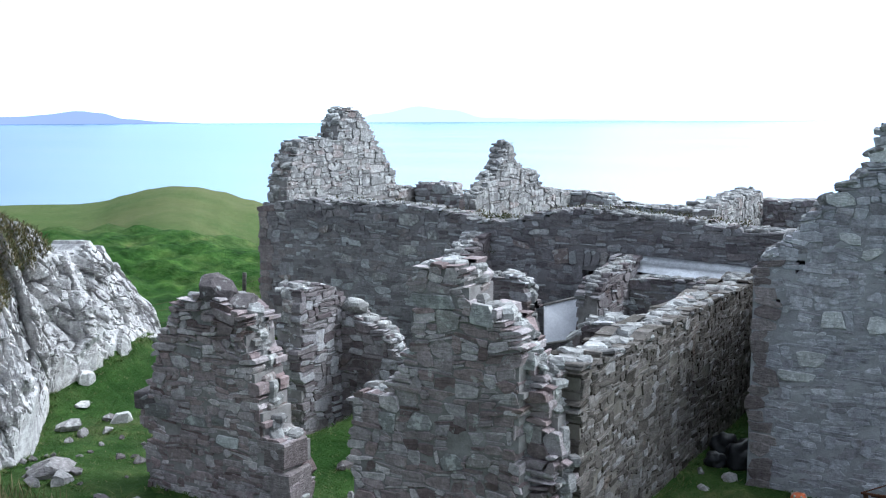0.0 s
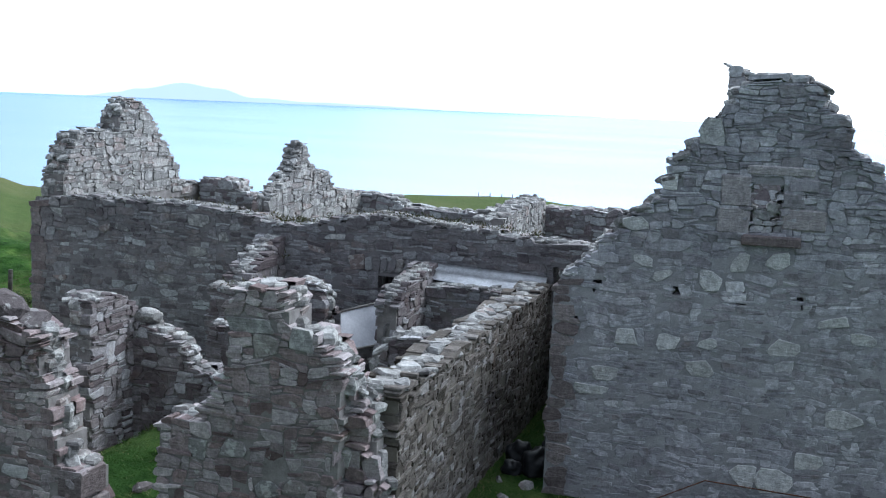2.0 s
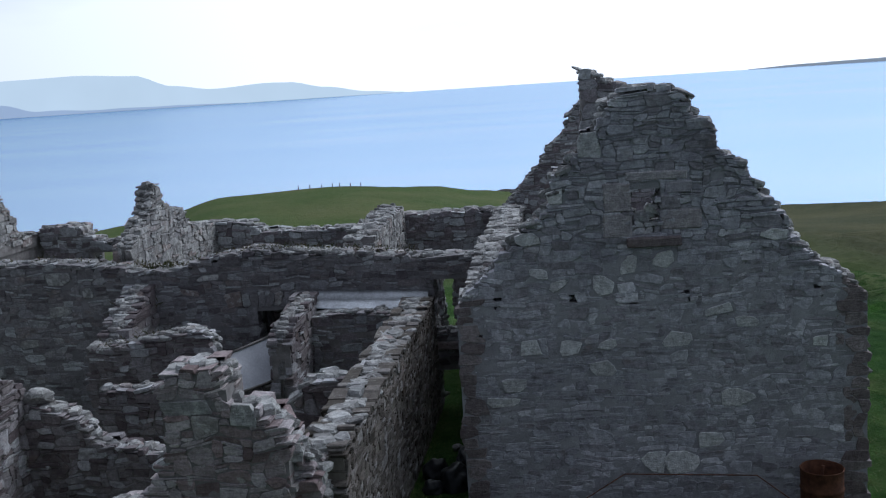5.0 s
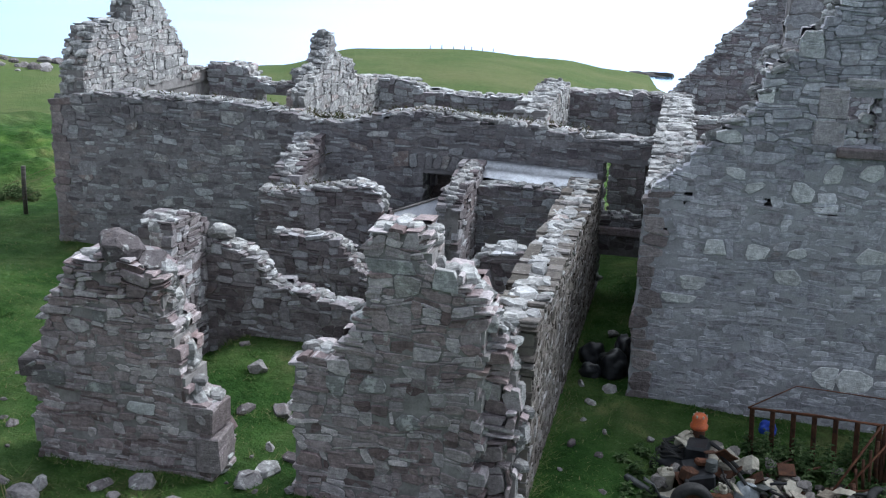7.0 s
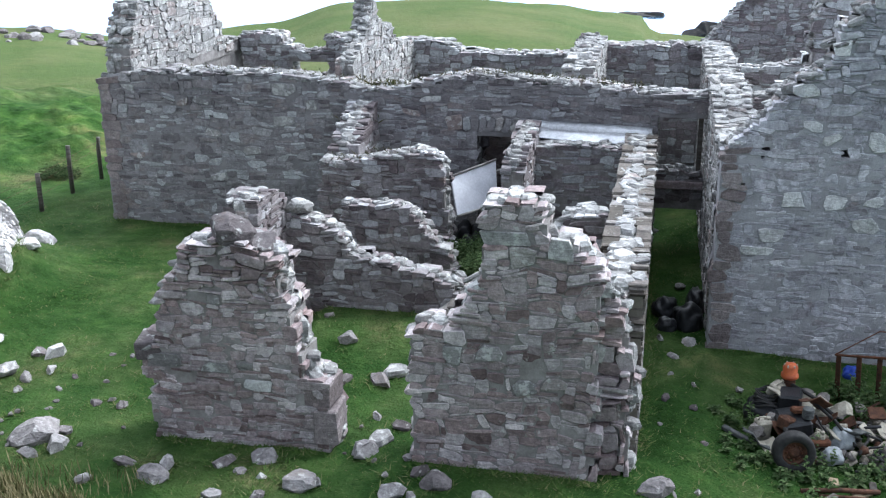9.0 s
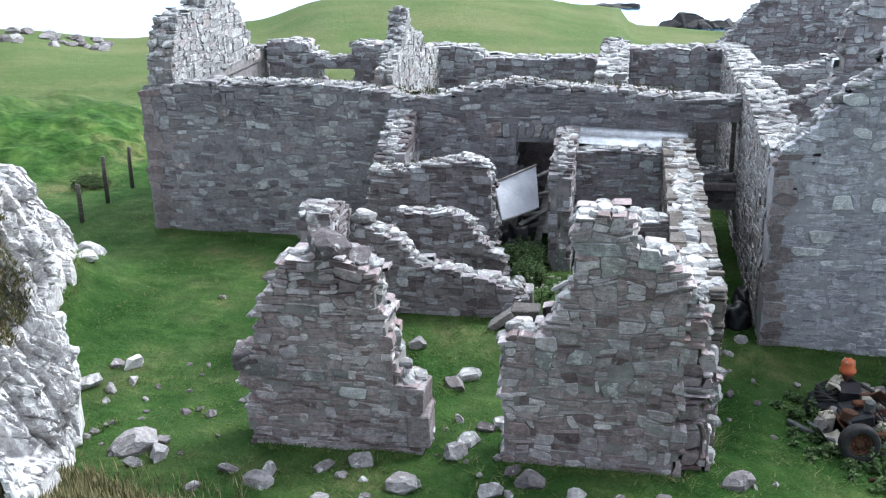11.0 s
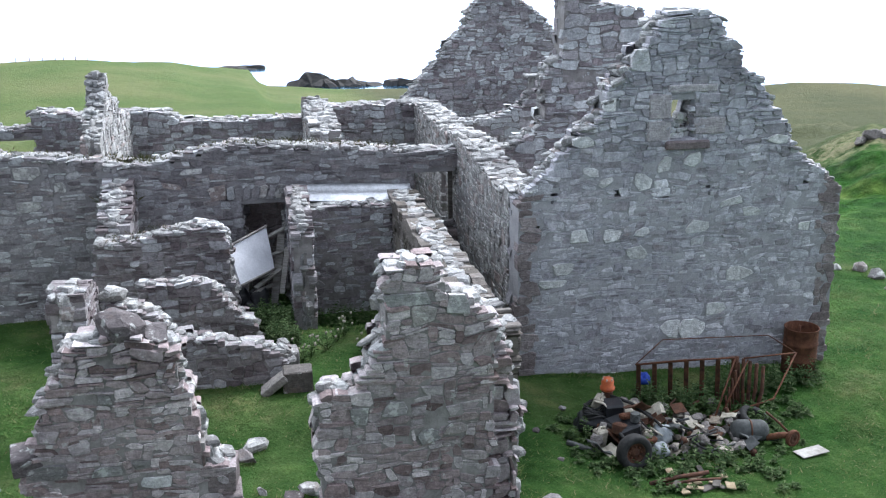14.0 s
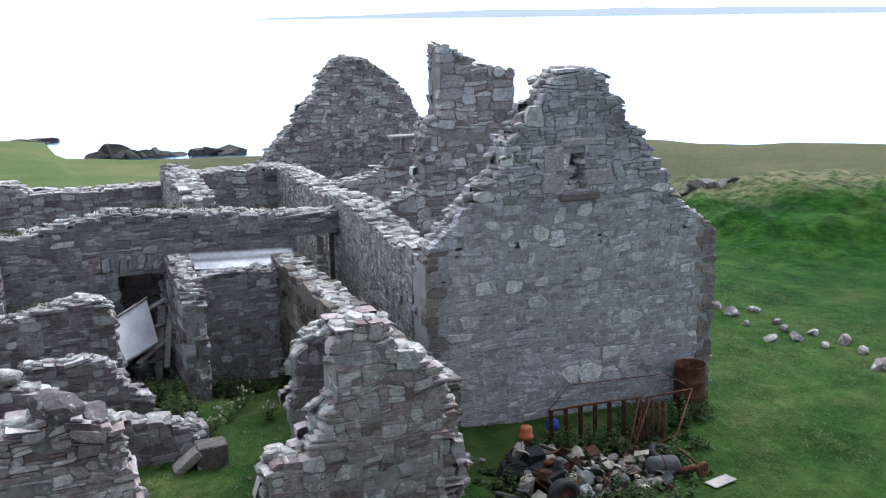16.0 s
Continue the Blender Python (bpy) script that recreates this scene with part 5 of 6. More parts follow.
def build_outcrop():
    """Steep leaning slabs split by joints; each slab stands proud of or behind the next, broken into blocks at the foot."""
    nu, nv = 420, 130
    pts = [Vector(p) for p in LINE]
    verts, faces, turf, slabs = [], [], [], []
    for i in range(nu + 1):
        u = i / nu
        k = min(int(u * (len(pts) - 1)), len(pts) - 2)
        w = u * (len(pts) - 1) - k
        base = pts[k].lerp(pts[k + 1], w)
        foot = near_ground(base.x, base.y)
        run = u * 13.0
        top = table(u, TOPS) * (1 + 0.2 * noise.noise(Vector((u * 17, 0.4, 0))) + 0.06 * noise.cell(Vector((run * 2.2, 0.5, 0.5))))
        for j in range(nv + 1):
            v = j / nv
            rise = min(1.0, v / 0.8)
            out = 0.5 * rise + 0.85 * rise ** 2.0 + max(0.0, v - 0.8) * 7.0
            h = top * rise ** 0.95 - max(0.0, v - 0.8) * 0.6
            lean = run + h * (0.25 + 0.5 * u)
            push, crack = 0.0, 1.0
            for scale, amp, tall, joint in ((0.8, 0.75, 0.5, 0.09), (1.9, 0.36, 0.7, 0.09), (4.6, 0.13, 0.9, 0.08), (9.5, 0.045, 0.9, 0.0)):
                q = Vector((lean * scale, h * scale * tall, scale))
                q += 0.22 * noise.noise_vector(q * 0.8)
                dist, seats = noise.voronoi(q)
                r1, r2, r3 = noise.noise_vector(seats[0] * 5.37)
                d = q - seats[0]
                if scale < 1:
                    slab_id = tuple(round(c, 3) for c in seats[0])
                push += amp * (r1 * 1.1 + d.x * (0.3 + r2) + d.y * r3 * 0.8)
                if joint:
                    crack = min(crack, smooth01(0.0, joint, dist[1] - dist[0]) + 0.0)
            push -= 0.14 * (1 - crack)
            push += 0.045 * noise.fractal(Vector((run * 3.0, h * 3.0, 3.0)), 1.0, 2.0, 4)
            hold = smooth01(0.0, 0.4, rise)
            push = min(push, 0.1 + 0.5 * hold) * (0.25 + 0.75 * hold) * (1.0 if v < 0.8 else 0.4)
            p = (base.x - out * 0.93 + push * 0.9, base.y + out * 0.3 - push * 0.25, foot - 0.5 * (1 - smooth01(0.0, 0.08, rise)) + h + push * 0.12)
            verts.append(p)
            slabs.append(slab_id)
            if v < 0.97 and u < 0.56 and v > 0.76 - 0.2 * smooth01(0.55, 0.49, u) + 0.1 * noise.noise(Vector((u * 30, v * 6, 0))):
                turf.append(p)
    for i in range(nu):
        for j in range(nv):
            a = i * (nv + 1) + j
            faces.append((a, a + 1, a + nv + 2, a + nv + 1))
    whole = thing("rock_outcrop", "pale grey fissured rock outcrop rising from the grass", "rock outcrop")
    groups = {}
    for f in faces:
        groups.setdefault(slabs[f[0]], []).append(f)
    pieces = []
    for fs in groups.values():
        root = {v: v for f in fs for v in f}

        def top_of(v):
            while root[v] != v:
                root[v] = root[root[v]]
                v = root[v]
            return v
        for f in fs:
            for v in f[1:]:
                root[top_of(v)] = top_of(f[0])
        split = {}
        for f in fs:
            split.setdefault(top_of(f[0]), []).append(f)
        pieces += split.values()
    for fs in pieces:
        ids = {v: n for n, v in enumerate(sorted({v for f in fs for v in f}))}
        mesh_ob("rock_slab", [verts[v] for v in ids], [tuple(ids[v] for v in f) for f in fs], OUTCROP, whole)
    return turf


OUTCROP_TURF = build_outcrop()
for n, (x, y, d) in enumerate([(-10.0, -3.0, 0.6), (-9.3, -4.6, 0.5), (-11.3, -1.5, 0.5), (-9.0, -5.4, 0.7), (-12.2, 1.2, 0.6), (-10.8, -2.0, 0.35), (-9.6, -2.2, 0.5), (-13.0, 2.6, 0.8)]):
    boulder(x, y, d, 700 + n, "pale block fallen from the rock outcrop", "outcrop blocks", 0.25, OUTCROP)

# ---- scrap beside the gable ----
engine = thing("scrap_tractor", "remains of a rusty small tractor with an orange cap", "tractor")
for n, (x, y, z, sx, sy, sz, t, mat, nm) in enumerate([(1.02, -2.35, 0.0, 0.36, 0.5, 0.34, 12, BLACK, "block"), (1.0, -1.95, 0.12, 0.3, 0.34, 0.36, -8, BLACK, "gearbox"), (1.2, -2.7, -0.02, 0.5, 0.1, 0.1, 18, RUST, "axle"),
                                                       (1.08, -2.3, 0.22, 0.26, 0.12, 0.08, 30, RUST, "manifold"), (0.9, -2.5, 0.12, 0.2, 0.18, 0.18, 40, DARKRUST, "housing")]):
    bm = bmesh.new()
    box(bm, (sx, sy, sz), Matrix.Translation((x, y, z)) @ Matrix.Rotation(radians(t), 4, "Z") @ Matrix.Rotation(radians(n * 7 - 10), 4, "Y"), 0.03)
    part(nm, bm, mat, engine)
bm = bmesh.new()
lathe(bm, [(0.08, 0.12), (0.085, 0.36), (0.07, 0.38)], 20, Matrix.Translation((1.0, -1.66, 0)))
part("filter_bowl", bm, DARKRUST, engine)
bm = bmesh.new()
lathe(bm, [(0.09, 0.36), (0.115, 0.38), (0.115, 0.42), (0.095, 0.43), (0.098, 0.52), (0.075, 0.56), (0.03, 0.57)], 24, Matrix.Translation((1.0, -1.66, 0)))
part("cap", bm, ORANGE, engine, "faded orange cap")
for k in range(6):
    bm = bmesh.new()
    lathe(bm, [(0.07, 0), (0.075, 0.008), (0.07, 0.016)], 16, Matrix.Translation((1.16, -2.45, 0.2 + k * 0.022)))
    part("cooling_fin", bm, GREYTANK, engine)
for a, b2, r in [((1.0, -1.7, 0.3), (1.55, -2.25, 0.12), 0.025), ((0.8, -2.3, 0.1), (0.95, -2.9, 0.0), 0.03), ((1.25, -2.2, 0.3), (1.75, -2.55, -0.1), 0.022)]:
    bm = bmesh.new()
    tube(bm, [a, tuple((Vector(a) + Vector(b2)) / 2 + Vector((0, 0, 0.05))), b2], r)
    part("pipe", bm, RUBBER, engine)

WM = Matrix.Translation((0.95, -3.0, 0.0)) @ Matrix.Rotation(radians(8), 4, "Z") @ Matrix.Rotation(radians(84), 4, "X")
bm = bmesh.new()
ring = [(0.15, -0.07), (0.18, -0.085), (0.23, -0.088), (0.255, -0.065), (0.262, 0.0), (0.255, 0.065), (0.23, 0.088), (0.18, 0.085), (0.15, 0.07)]
lathe(bm, ring, 40, WM, closed=True)
tyre = part("tyre", bm, RUBBER, engine, "worn black tyre")
bm = bmesh.new()
lathe(bm, [(0.02, 0.05), (0.05, 0.055), (0.06, 0.03), (0.12, 0.02), (0.13, 0.045), (0.153, 0.06), (0.153, -0.06), (0.1, -0.04), (0.02, -0.04)], 32, WM)
part("rim", bm, DARKRUST, tyre, "rusty steel rim")
for k in range(8):
    a = math.tau * k / 8
    bm = bmesh.new()
    lathe(bm, [(0.016, 0.02), (0.016, 0.045), (0.008, 0.05)], 8, WM @ Matrix.Translation((0.09 * math.cos(a), 0.09 * math.sin(a), 0.0)))
    part("wheel_nut", bm, RUST, tyre)

coil = thing("cable_coil", "loose coil of black cable on the scrap", "cable")
for k in range(5):
    bm = bmesh.new()
    c0 = Vector((0.72, -1.95 + 0.02 * k, 0.12 + 0.03 * k))
    tube(bm, [c0 + Vector((0.2 * math.cos(a), 0.16 * math.sin(a), 0.03 * math.sin(3 * a + k))) * (1 - 0.05 * k) for a in [math.tau * i / 22 for i in range(23)]], 0.014, 6)
    part("loop", bm, RUBBER, coil)
crumpled("black_sack", (0.7, -1.9, -0.05), (0.55, 0.5, 0.4), BLACK, 44, "sagging black sheet among scrap", "sack", "scrap sacks")


def can(x, y, z, size, t, material, label, name="plastic_can"):
    """A small jerrycan with neck and grip."""
    th = thing(name, label, "can", Matrix.Translation((x, y, z)) @ Matrix.Rotation(radians(t), 4, "Z") @ Matrix.Rotation(radians(t * 0.4 % 25), 4, "X"))
    bm = bmesh.new()
    box(bm, size, Matrix.Identity(4), 0.025)
    part("body", bm, material, th)
    bm = bmesh.new()
    lathe(bm, [(0.025, size[2] / 2 - 0.01), (0.025, size[2] / 2 + 0.03), (0.02, size[2] / 2 + 0.035)], 12, Matrix.Translation((size[0] * 0.3, 0, 0)))
    part("neck", bm, material, th)
    bm = bmesh.new()
    tube(bm, [(-size[0] * 0.35, 0, size[2] / 2 - 0.01), (-size[0] * 0.3, 0, size[2] / 2 + 0.04), (size[0] * 0.05, 0, size[2] / 2 + 0.04), (size[0] * 0.1, 0, size[2] / 2 - 0.01)], 0.012, 6)
    part("grip", bm, material, th)


can(0.62, -2.45, -0.02, (0.2, 0.16, 0.3), 20, CREAM, "dirty cream plastic can in the scrap heap")
can(1.3, -2.62, 0.02, (0.13, 0.1, 0.16), -30, CREAM, "small cream plastic bottle in the scrap heap")
can(0.83, -1.75, 0.22, (0.22, 0.16, 0.2), 60, CREAM, "cracked cream battery case on the scrap heap")
can(1.35, -2.1, 0.12, (0.26, 0.18, 0.12), 75, CREAM, "tipped pale plastic tub in the scrap heap")
crumpled("feed_sack", (1.6, -2.45, -0.1), (0.3, 0.26, 0.36), BLUEBAG, 61, "crumpled pale blue feed sack", "sack", "feed sacks")
crumpled("feed_sack", (1.45, -2.75, -0.18), (0.26, 0.24, 0.26), BLUEBAG, 63, "crumpled pale blue feed sack", "sack", "feed sacks")
crumpled("blue_tub", (1.95, -0.75, 0.05), (0.22, 0.2, 0.26), BLUE, 65, "crushed blue plastic tub behind the frame", "tub")
bm = bmesh.new()
box(bm, (0.5, 0.08, 0.06), Matrix.Translation((0.35, -2.5, -0.12)) @ Matrix.Rotation(radians(-28), 4, "Z") @ Matrix.Rotation(radians(12), 4, "Y"), 0.012)
tagged(part("metal_channel", bm, GREYTANK, None), "grey metal channel lying on the grass", "channel")
for n in range(95):
    x, y = rng.uniform(1.2, 2.9), rng.uniform(-2.85, -1.7)
    d = rng.uniform(0.06, 0.2)
    r2 = random.Random(900 + n)
    bm = boulder_mesh(r2, d, d * 0.8, d * 0.6, 1)
    bm.transform(Matrix.Translation((x, y, land(x, y) + d * 0.2 + rng.uniform(0, 0.16) * (1 - abs(x - 2.0)))) @ Euler((r2.uniform(-0.5, 0.5), r2.uniform(-0.5, 0.5), r2.uniform(0, 6))).to_matrix().to_4x4())
    tagged(part("rubble_stone", bm, TAN if n % 3 == 0 else HEAP, None), "dirty rubble stone heaped among scrap", "stone", "heap stones")

# rusty feed rack
rack = thing("feed_rack", "rusty iron feed rack lying bent against the heap", "feed rack")
L, R = Vector((1.62, -1.2, 0.54)), Vector((3.25, -1.35, 0.58))
RL, RR, TIP, JOINT = Vector((2.25, -0.75, 0.74)), Vector((3.95, -1.05, 0.8)), Vector((4.33, -1.3, 0.56)), Vector((2.62, -1.95, -0.15))


def rack_bar(nm, pts, r=0.02, mat=RUST):
    bm = bmesh.new()
    tube(bm, pts, r, 8)
    part(nm, bm, mat, rack)


rack_bar("top_rail", [L, L.lerp(R, 0.5) + Vector((0, 0, 0.02)), R], 0.016)
rack_bar("second_rail", [L + Vector((0.1, 0.1, -0.05)), R + Vector((0.1, 0.12, -0.04))], 0.014)
rack_bar("back_rail", [L, RL, RR, TIP], 0.009)
rack_bar("arm", [R, JOINT + Vector((0.05, 0, 0.02))], 0.016)
rack_bar("arm", [R + Vector((0.22, 0.0, -0.05)), JOINT + Vector((0.2, 0.1, 0.0))], 0.014)
rack_bar("arm", [TIP, R + Vector((0.15, 0, -0.02))], 0.014)
rack_bar("arm", [TIP, Vector((3.75, -1.75, 0.0)), JOINT], 0.015)
rack_bar("leg", [JOINT + Vector((0, 0, 0.06)), Vector((2.66, -2.05, -0.42))], 0.05, DARKRUST)
rack_bar("leg", [JOINT + Vector((0.3, 0.15, 0.1)), Vector((3.0, -1.95, -0.4))], 0.035, DARKRUST)
for k in range(7):
    p = L.lerp(R, (k + 0.2) / 6.3)
    bm = bmesh.new()
    q = p + Vector((0.06, 0.06, -0.78))
    d = q - p
    box(bm, (0.075, 0.02, d.length), Matrix.Translation((p + q) / 2) @ d.to_track_quat("Z", "Y").to_matrix().to_4x4(), 0.004)
    part("slat", bm, DARKRUST, rack)
for k in range(5):
    p = R.lerp(JOINT, 0.1 + k * 0.14) + Vector((0.12, 0.05, 0))
    rack_bar("upright", [p, Vector((p.x + 0.06, p.y, -0.35))], 0.02, DARKRUST)

# oil drum
drum = thing("oil_drum", "rusted open oil drum standing at the gable corner", "drum", Matrix.Translation((4.95, -0.36, land(4.95, -0.36) - 0.02)))
bm = bmesh.new()
prof = [(0.275, 0.0), (0.288, 0.01), (0.286, 0.28), (0.297, 0.295), (0.286, 0.31), (0.286, 0.57), (0.297, 0.585), (0.286, 0.6), (0.286, 0.85), (0.295, 0.865), (0.288, 0.875), (0.276, 0.865), (0.276, 0.3), (0.27, 0.28)]
lathe(bm, prof, 40)
part("shell", bm, RUST, drum)
bm = bmesh.new()
tube(bm, [(0.0, 0.1, 0.28), (0.05, 0.15, 0.84)], 0.025, 6)
part("stake", bm, RUST, drum)

# tank, small wheels, old tyre, board
tank = thing("steel_tank", "small grey steel tank lying on its side in the scrap", "tank", Matrix.Translation((3.0, -2.45, -0.13)) @ Matrix.Rotation(radians(-12), 4, "Z") @ Matrix.Rotation(radians(90), 4, "Y"))
bm = bmesh.new()
lathe(bm, [(0.02, -0.28), (0.09, -0.27), (0.14, -0.23), (0.16, -0.18), (0.16, 0.18), (0.14, 0.23), (0.09, 0.27), (0.02, 0.28)], 28)
part("shell", bm, GREYTANK, tank)
bm = bmesh.new()
lathe(bm, [(0.162, -0.015), (0.166, 0.0), (0.162, 0.015)], 28, closed=True)
part("seam", bm, DARKRUST, tank)
old = thing("old_tyre", "old grey tyre leaning on the scrap", "tyre", Matrix.Translation((3.3, -2.0, -0.2)) @ Matrix.Rotation(radians(35), 4, "Z") @ Matrix.Rotation(radians(24), 4, "X"))
bm = bmesh.new()
lathe(bm, ring, 36, closed=True)
part("tread", bm, RUBBER, old)
small = thing("iron_roller", "small rusty iron wheel on a stub axle", "wheel", Matrix.Translation((3.55, -2.75, -0.17)) @ Matrix.Rotation(radians(20), 4, "Z") @ Matrix.Rotation(radians(90), 4, "X"))
bm = bmesh.new()
lathe(bm, [(0.09, -0.03), (0.125, -0.03), (0.13, 0.0), (0.125, 0.03), (0.09, 0.03)], 26, closed=True)
part("rim", bm, RUST, small)
bm = bmesh.new()
lathe(bm, [(0.02, -0.2), (0.03, -0.18), (0.03, 0.04), (0.1, 0.02), (0.1, -0.01), (0.03, -0.03)], 20)
part("hub", bm, DARKRUST, small)
for n, (a, b2, r, mat) in enumerate([((1.7, -2.95, -0.22), (3.3, -2.55, -0.2), 0.016, GREYTANK), ((3.2, -2.6, -0.2), (3.55, -2.72, -0.14), 0.05, RUST), ((3.3, -2.35, 0.1), (3.55, -2.7, -0.15), 0.018, DARKRUST), ((1.0, -3.5, -0.24), (1.9, -3.42, -0.2), 0.03, DARKRUST), ((1.2, -3.6, -0.22), (2.0, -3.62, -0.2), 0.02, DARKRUST)]):
    bm = bmesh.new()
    tube(bm, [a, tuple((Vector(a) + Vector(b2)) / 2 + Vector((0, 0, 0.02))), b2], r)
    tagged(part("scrap_bar", bm, mat, None), "bent rusty bar lying on the grass" if mat is not GREYTANK else "grey metal pipe lying along the heap", "bar", "scrap bars")
bm = bmesh.new()
box(bm, (0.5, 0.24, 0.014), Matrix.Translation((3.75, -2.95, land(3.75, -2.95) + 0.035)) @ Matrix.Rotation(radians(14), 4, "Z"), 0.006)
tagged(part("ground_board", bm, WOOD, None), "pale board lying flat in the grass", "board")
TANWOOD = plain_material("pale_rotten_wood", (0.2, 0.15, 0.09), (0.36, 0.29, 0.2), 6.0, 0.9, stretch=(1, 1, 5), grain=40)
r2 = random.Random(417)
for n in range(16):
    x, y = r2.uniform(1.1, 2.2), r2.uniform(-3.8, -3.2)
    bm = bmesh.new()
    box(bm, (r2.uniform(0.08, 0.3), r2.uniform(0.05, 0.16), 0.022), Matrix.Translation((x, y, land(x, y) + r2.uniform(0.02, 0.07))) @ Euler((r2.uniform(-0.15, 0.15), r2.uniform(-0.15, 0.15), r2.uniform(-1.6, 1.6))).to_matrix().to_4x4(), 0.006)
    tagged(part("rotten_board", bm, TANWOOD if n % 3 else DARKWOOD, None), "piece of rotten pale board sunk in the grass", "board", "rotten boards")

# ---- fence beyond the range, posts on the far hill ----
posts = [(-14.75, 5.4), (-15.0, 7.1), (-15.2, 8.8)]
for n, (x, y) in enumerate(posts):
    bm = bmesh.new()
    tube(bm, [(x, y, land(x, y) - 0.3), (x + 0.01, y, 0.4), (x + 0.02 * n, y + 0.02, (0.66, 0.9, 0.72)[n])], 0.055, 8)
    tagged(part("fence_post", bm, DARKWOOD, None), "weathered round timber fence post", "fence post", "fence posts")
for z in (0.15, 0.45, 0.62):
    bm = bmesh.new()
    tube(bm, [(posts[0][0] + 0.5, posts[0][1] - 6.0, z + 0.1)] + [(x + 0.05, y, z) for x, y in posts] + [(-15.8, 13.0, z)], 0.004, 4)
    tagged(part("fence_wire", bm, DARKRUST, None), "thin rusty fence wire", "wire", "fence wires")
for n in range(7):
    az, r = radians(-13.4 + n * 0.55 + rng.uniform(-0.15, 0.15)), 149
    x, y = HUB[0] + r * math.sin(az), HUB[1] + r * math.cos(az)
    bm = bmesh.new()
    z = land(x, y)
    tube(bm, [(x, y, z - 0.3), (x, y, z + rng.uniform(0.35, 0.7))], 0.08, 6)
    tagged(part("hill_post", bm, WOOD, None), "dark post on the headland crest", "fence post", "hill posts")

# ---- shore rocks ----
for n, (az, d, up) in enumerate([(0.9, 4, 0.6), (1.4, 6, 1.6), (1.95, 7, 2.6), (2.5, 6, 1.9), (3.0, 5, 1.4), (3.7, 5, 1.3), (4.25, 5, 1.7), (4.8, 5, 1.2), (5.5, 4, 0.8), (6.6, 5, 1.2), (7.4, 6, 1.6), (8.3, 7, 1.8)]):
    x, y = HUB[0] + 205 * math.sin(radians(az)), HUB[1] + 205 * math.cos(radians(az))
    r2 = random.Random(1200 + n)
    bm = boulder_mesh(r2, d * 0.95, d * 0.7, up + 1.3, 3)
    bm.transform(Matrix.Translation((x, y, SEA + (up - 1.8) / 2)))
    tagged(part("shore_rock", bm, SHORE, None), "dark weathered rock at the shore", "rock", "shore rocks")
for n, (az, d) in enumerate([(-2.5, 7), (-1.9, 8), (-1.3, 7), (-0.8, 5)]):
    x, y = HUB[0] + 240 * math.sin(radians(az)), HUB[1] + 240 * math.cos(radians(az))
    bm = boulder_mesh(random.Random(1260 + n), d * 1.1, d * 0.55, 2.1, 3)
    bm.transform(Matrix.Translation((x, y, SEA - 0.35)))
    tagged(part("shore_rock", bm, SHORE, None), "low dark skerry in the sea", "rock", "skerries")
r2 = random.Random(1300)
for n in range(40):
    az, r = radians(r2.uniform(-36.5, -29.5)), r2.uniform(130, 148)
    x, y = HUB[0] + r * math.sin(az), HUB[1] + r * math.cos(az)
    d = r2.uniform(0.4, 1.5)
    bm = boulder_mesh(r2, d * 1.3, d, d * 0.7, 1)
    bm.transform(Matrix.Translation((x, y, land(x, y) + d * 0.12)) @ Matrix.Rotation(r2.uniform(0, 6), 4, "Z"))
    tagged(part("beach_rock", bm, FIELD, None), "grey rock in a stony strip by the shore", "rock", "beach rocks")


# ---- plants ----
def card(verts, faces, p, d, w, curl):
    """One leaf: a bent two-part blade from p along d."""
    side = d.cross(Vector((0, 0, 1)))
    side = side.normalized() * w if side.length > 1e-3 else Vector((w, 0, 0))
    k = len(verts)
    mid = p + d * 0.55 + Vector((0, 0, curl))
    verts += [tuple(p), tuple(mid - side), tuple(p + d), tuple(mid + side)]
    faces += [(k, k + 1, k + 2), (k, k + 2, k + 3)]


def nettle_bed(name, spots, label, category, seed, height=0.5, group="", joined=False):
    r2 = random.Random(seed)
    verts, faces = [], []
    for (x, y, rad, n) in spots:
        if not joined:
            verts, faces = [], []
        for _ in range(n):
            a, q = r2.uniform(0, math.tau), rad * math.sqrt(r2.random())
            bx, by = x + q * math.cos(a), y + q * math.sin(a)
            bz = land(bx, by)
            h = height * r2.uniform(0.5, 1.15) * (1 - 0.4 * q / rad)
            lean = Vector((r2.uniform(-0.12, 0.12), r2.uniform(-0.12, 0.12), 1))
            for lev in range(7):
                p = Vector((bx, by, bz)) + lean * (h * (lev + 1) / 7)
                for _ in range(3):
                    t = r2.uniform(0, math.tau)
                    ln = 0.09 * (1.25 - lev / 9) * r2.uniform(0.7, 1.3)
                    card(verts, faces, p, Vector((math.cos(t), math.sin(t), r2.uniform(-0.3, 0.35))) * ln, ln * 0.28, 0.015)
            card(verts, faces, Vector((bx, by, bz)), lean * h, 0.006, 0)
        if not joined:
            tagged(mesh_ob(name, verts, faces, LEAF), label, category, group)
    if joined:
        tagged(mesh_ob(name, verts, faces, LEAF), label, category, kind="stuff")


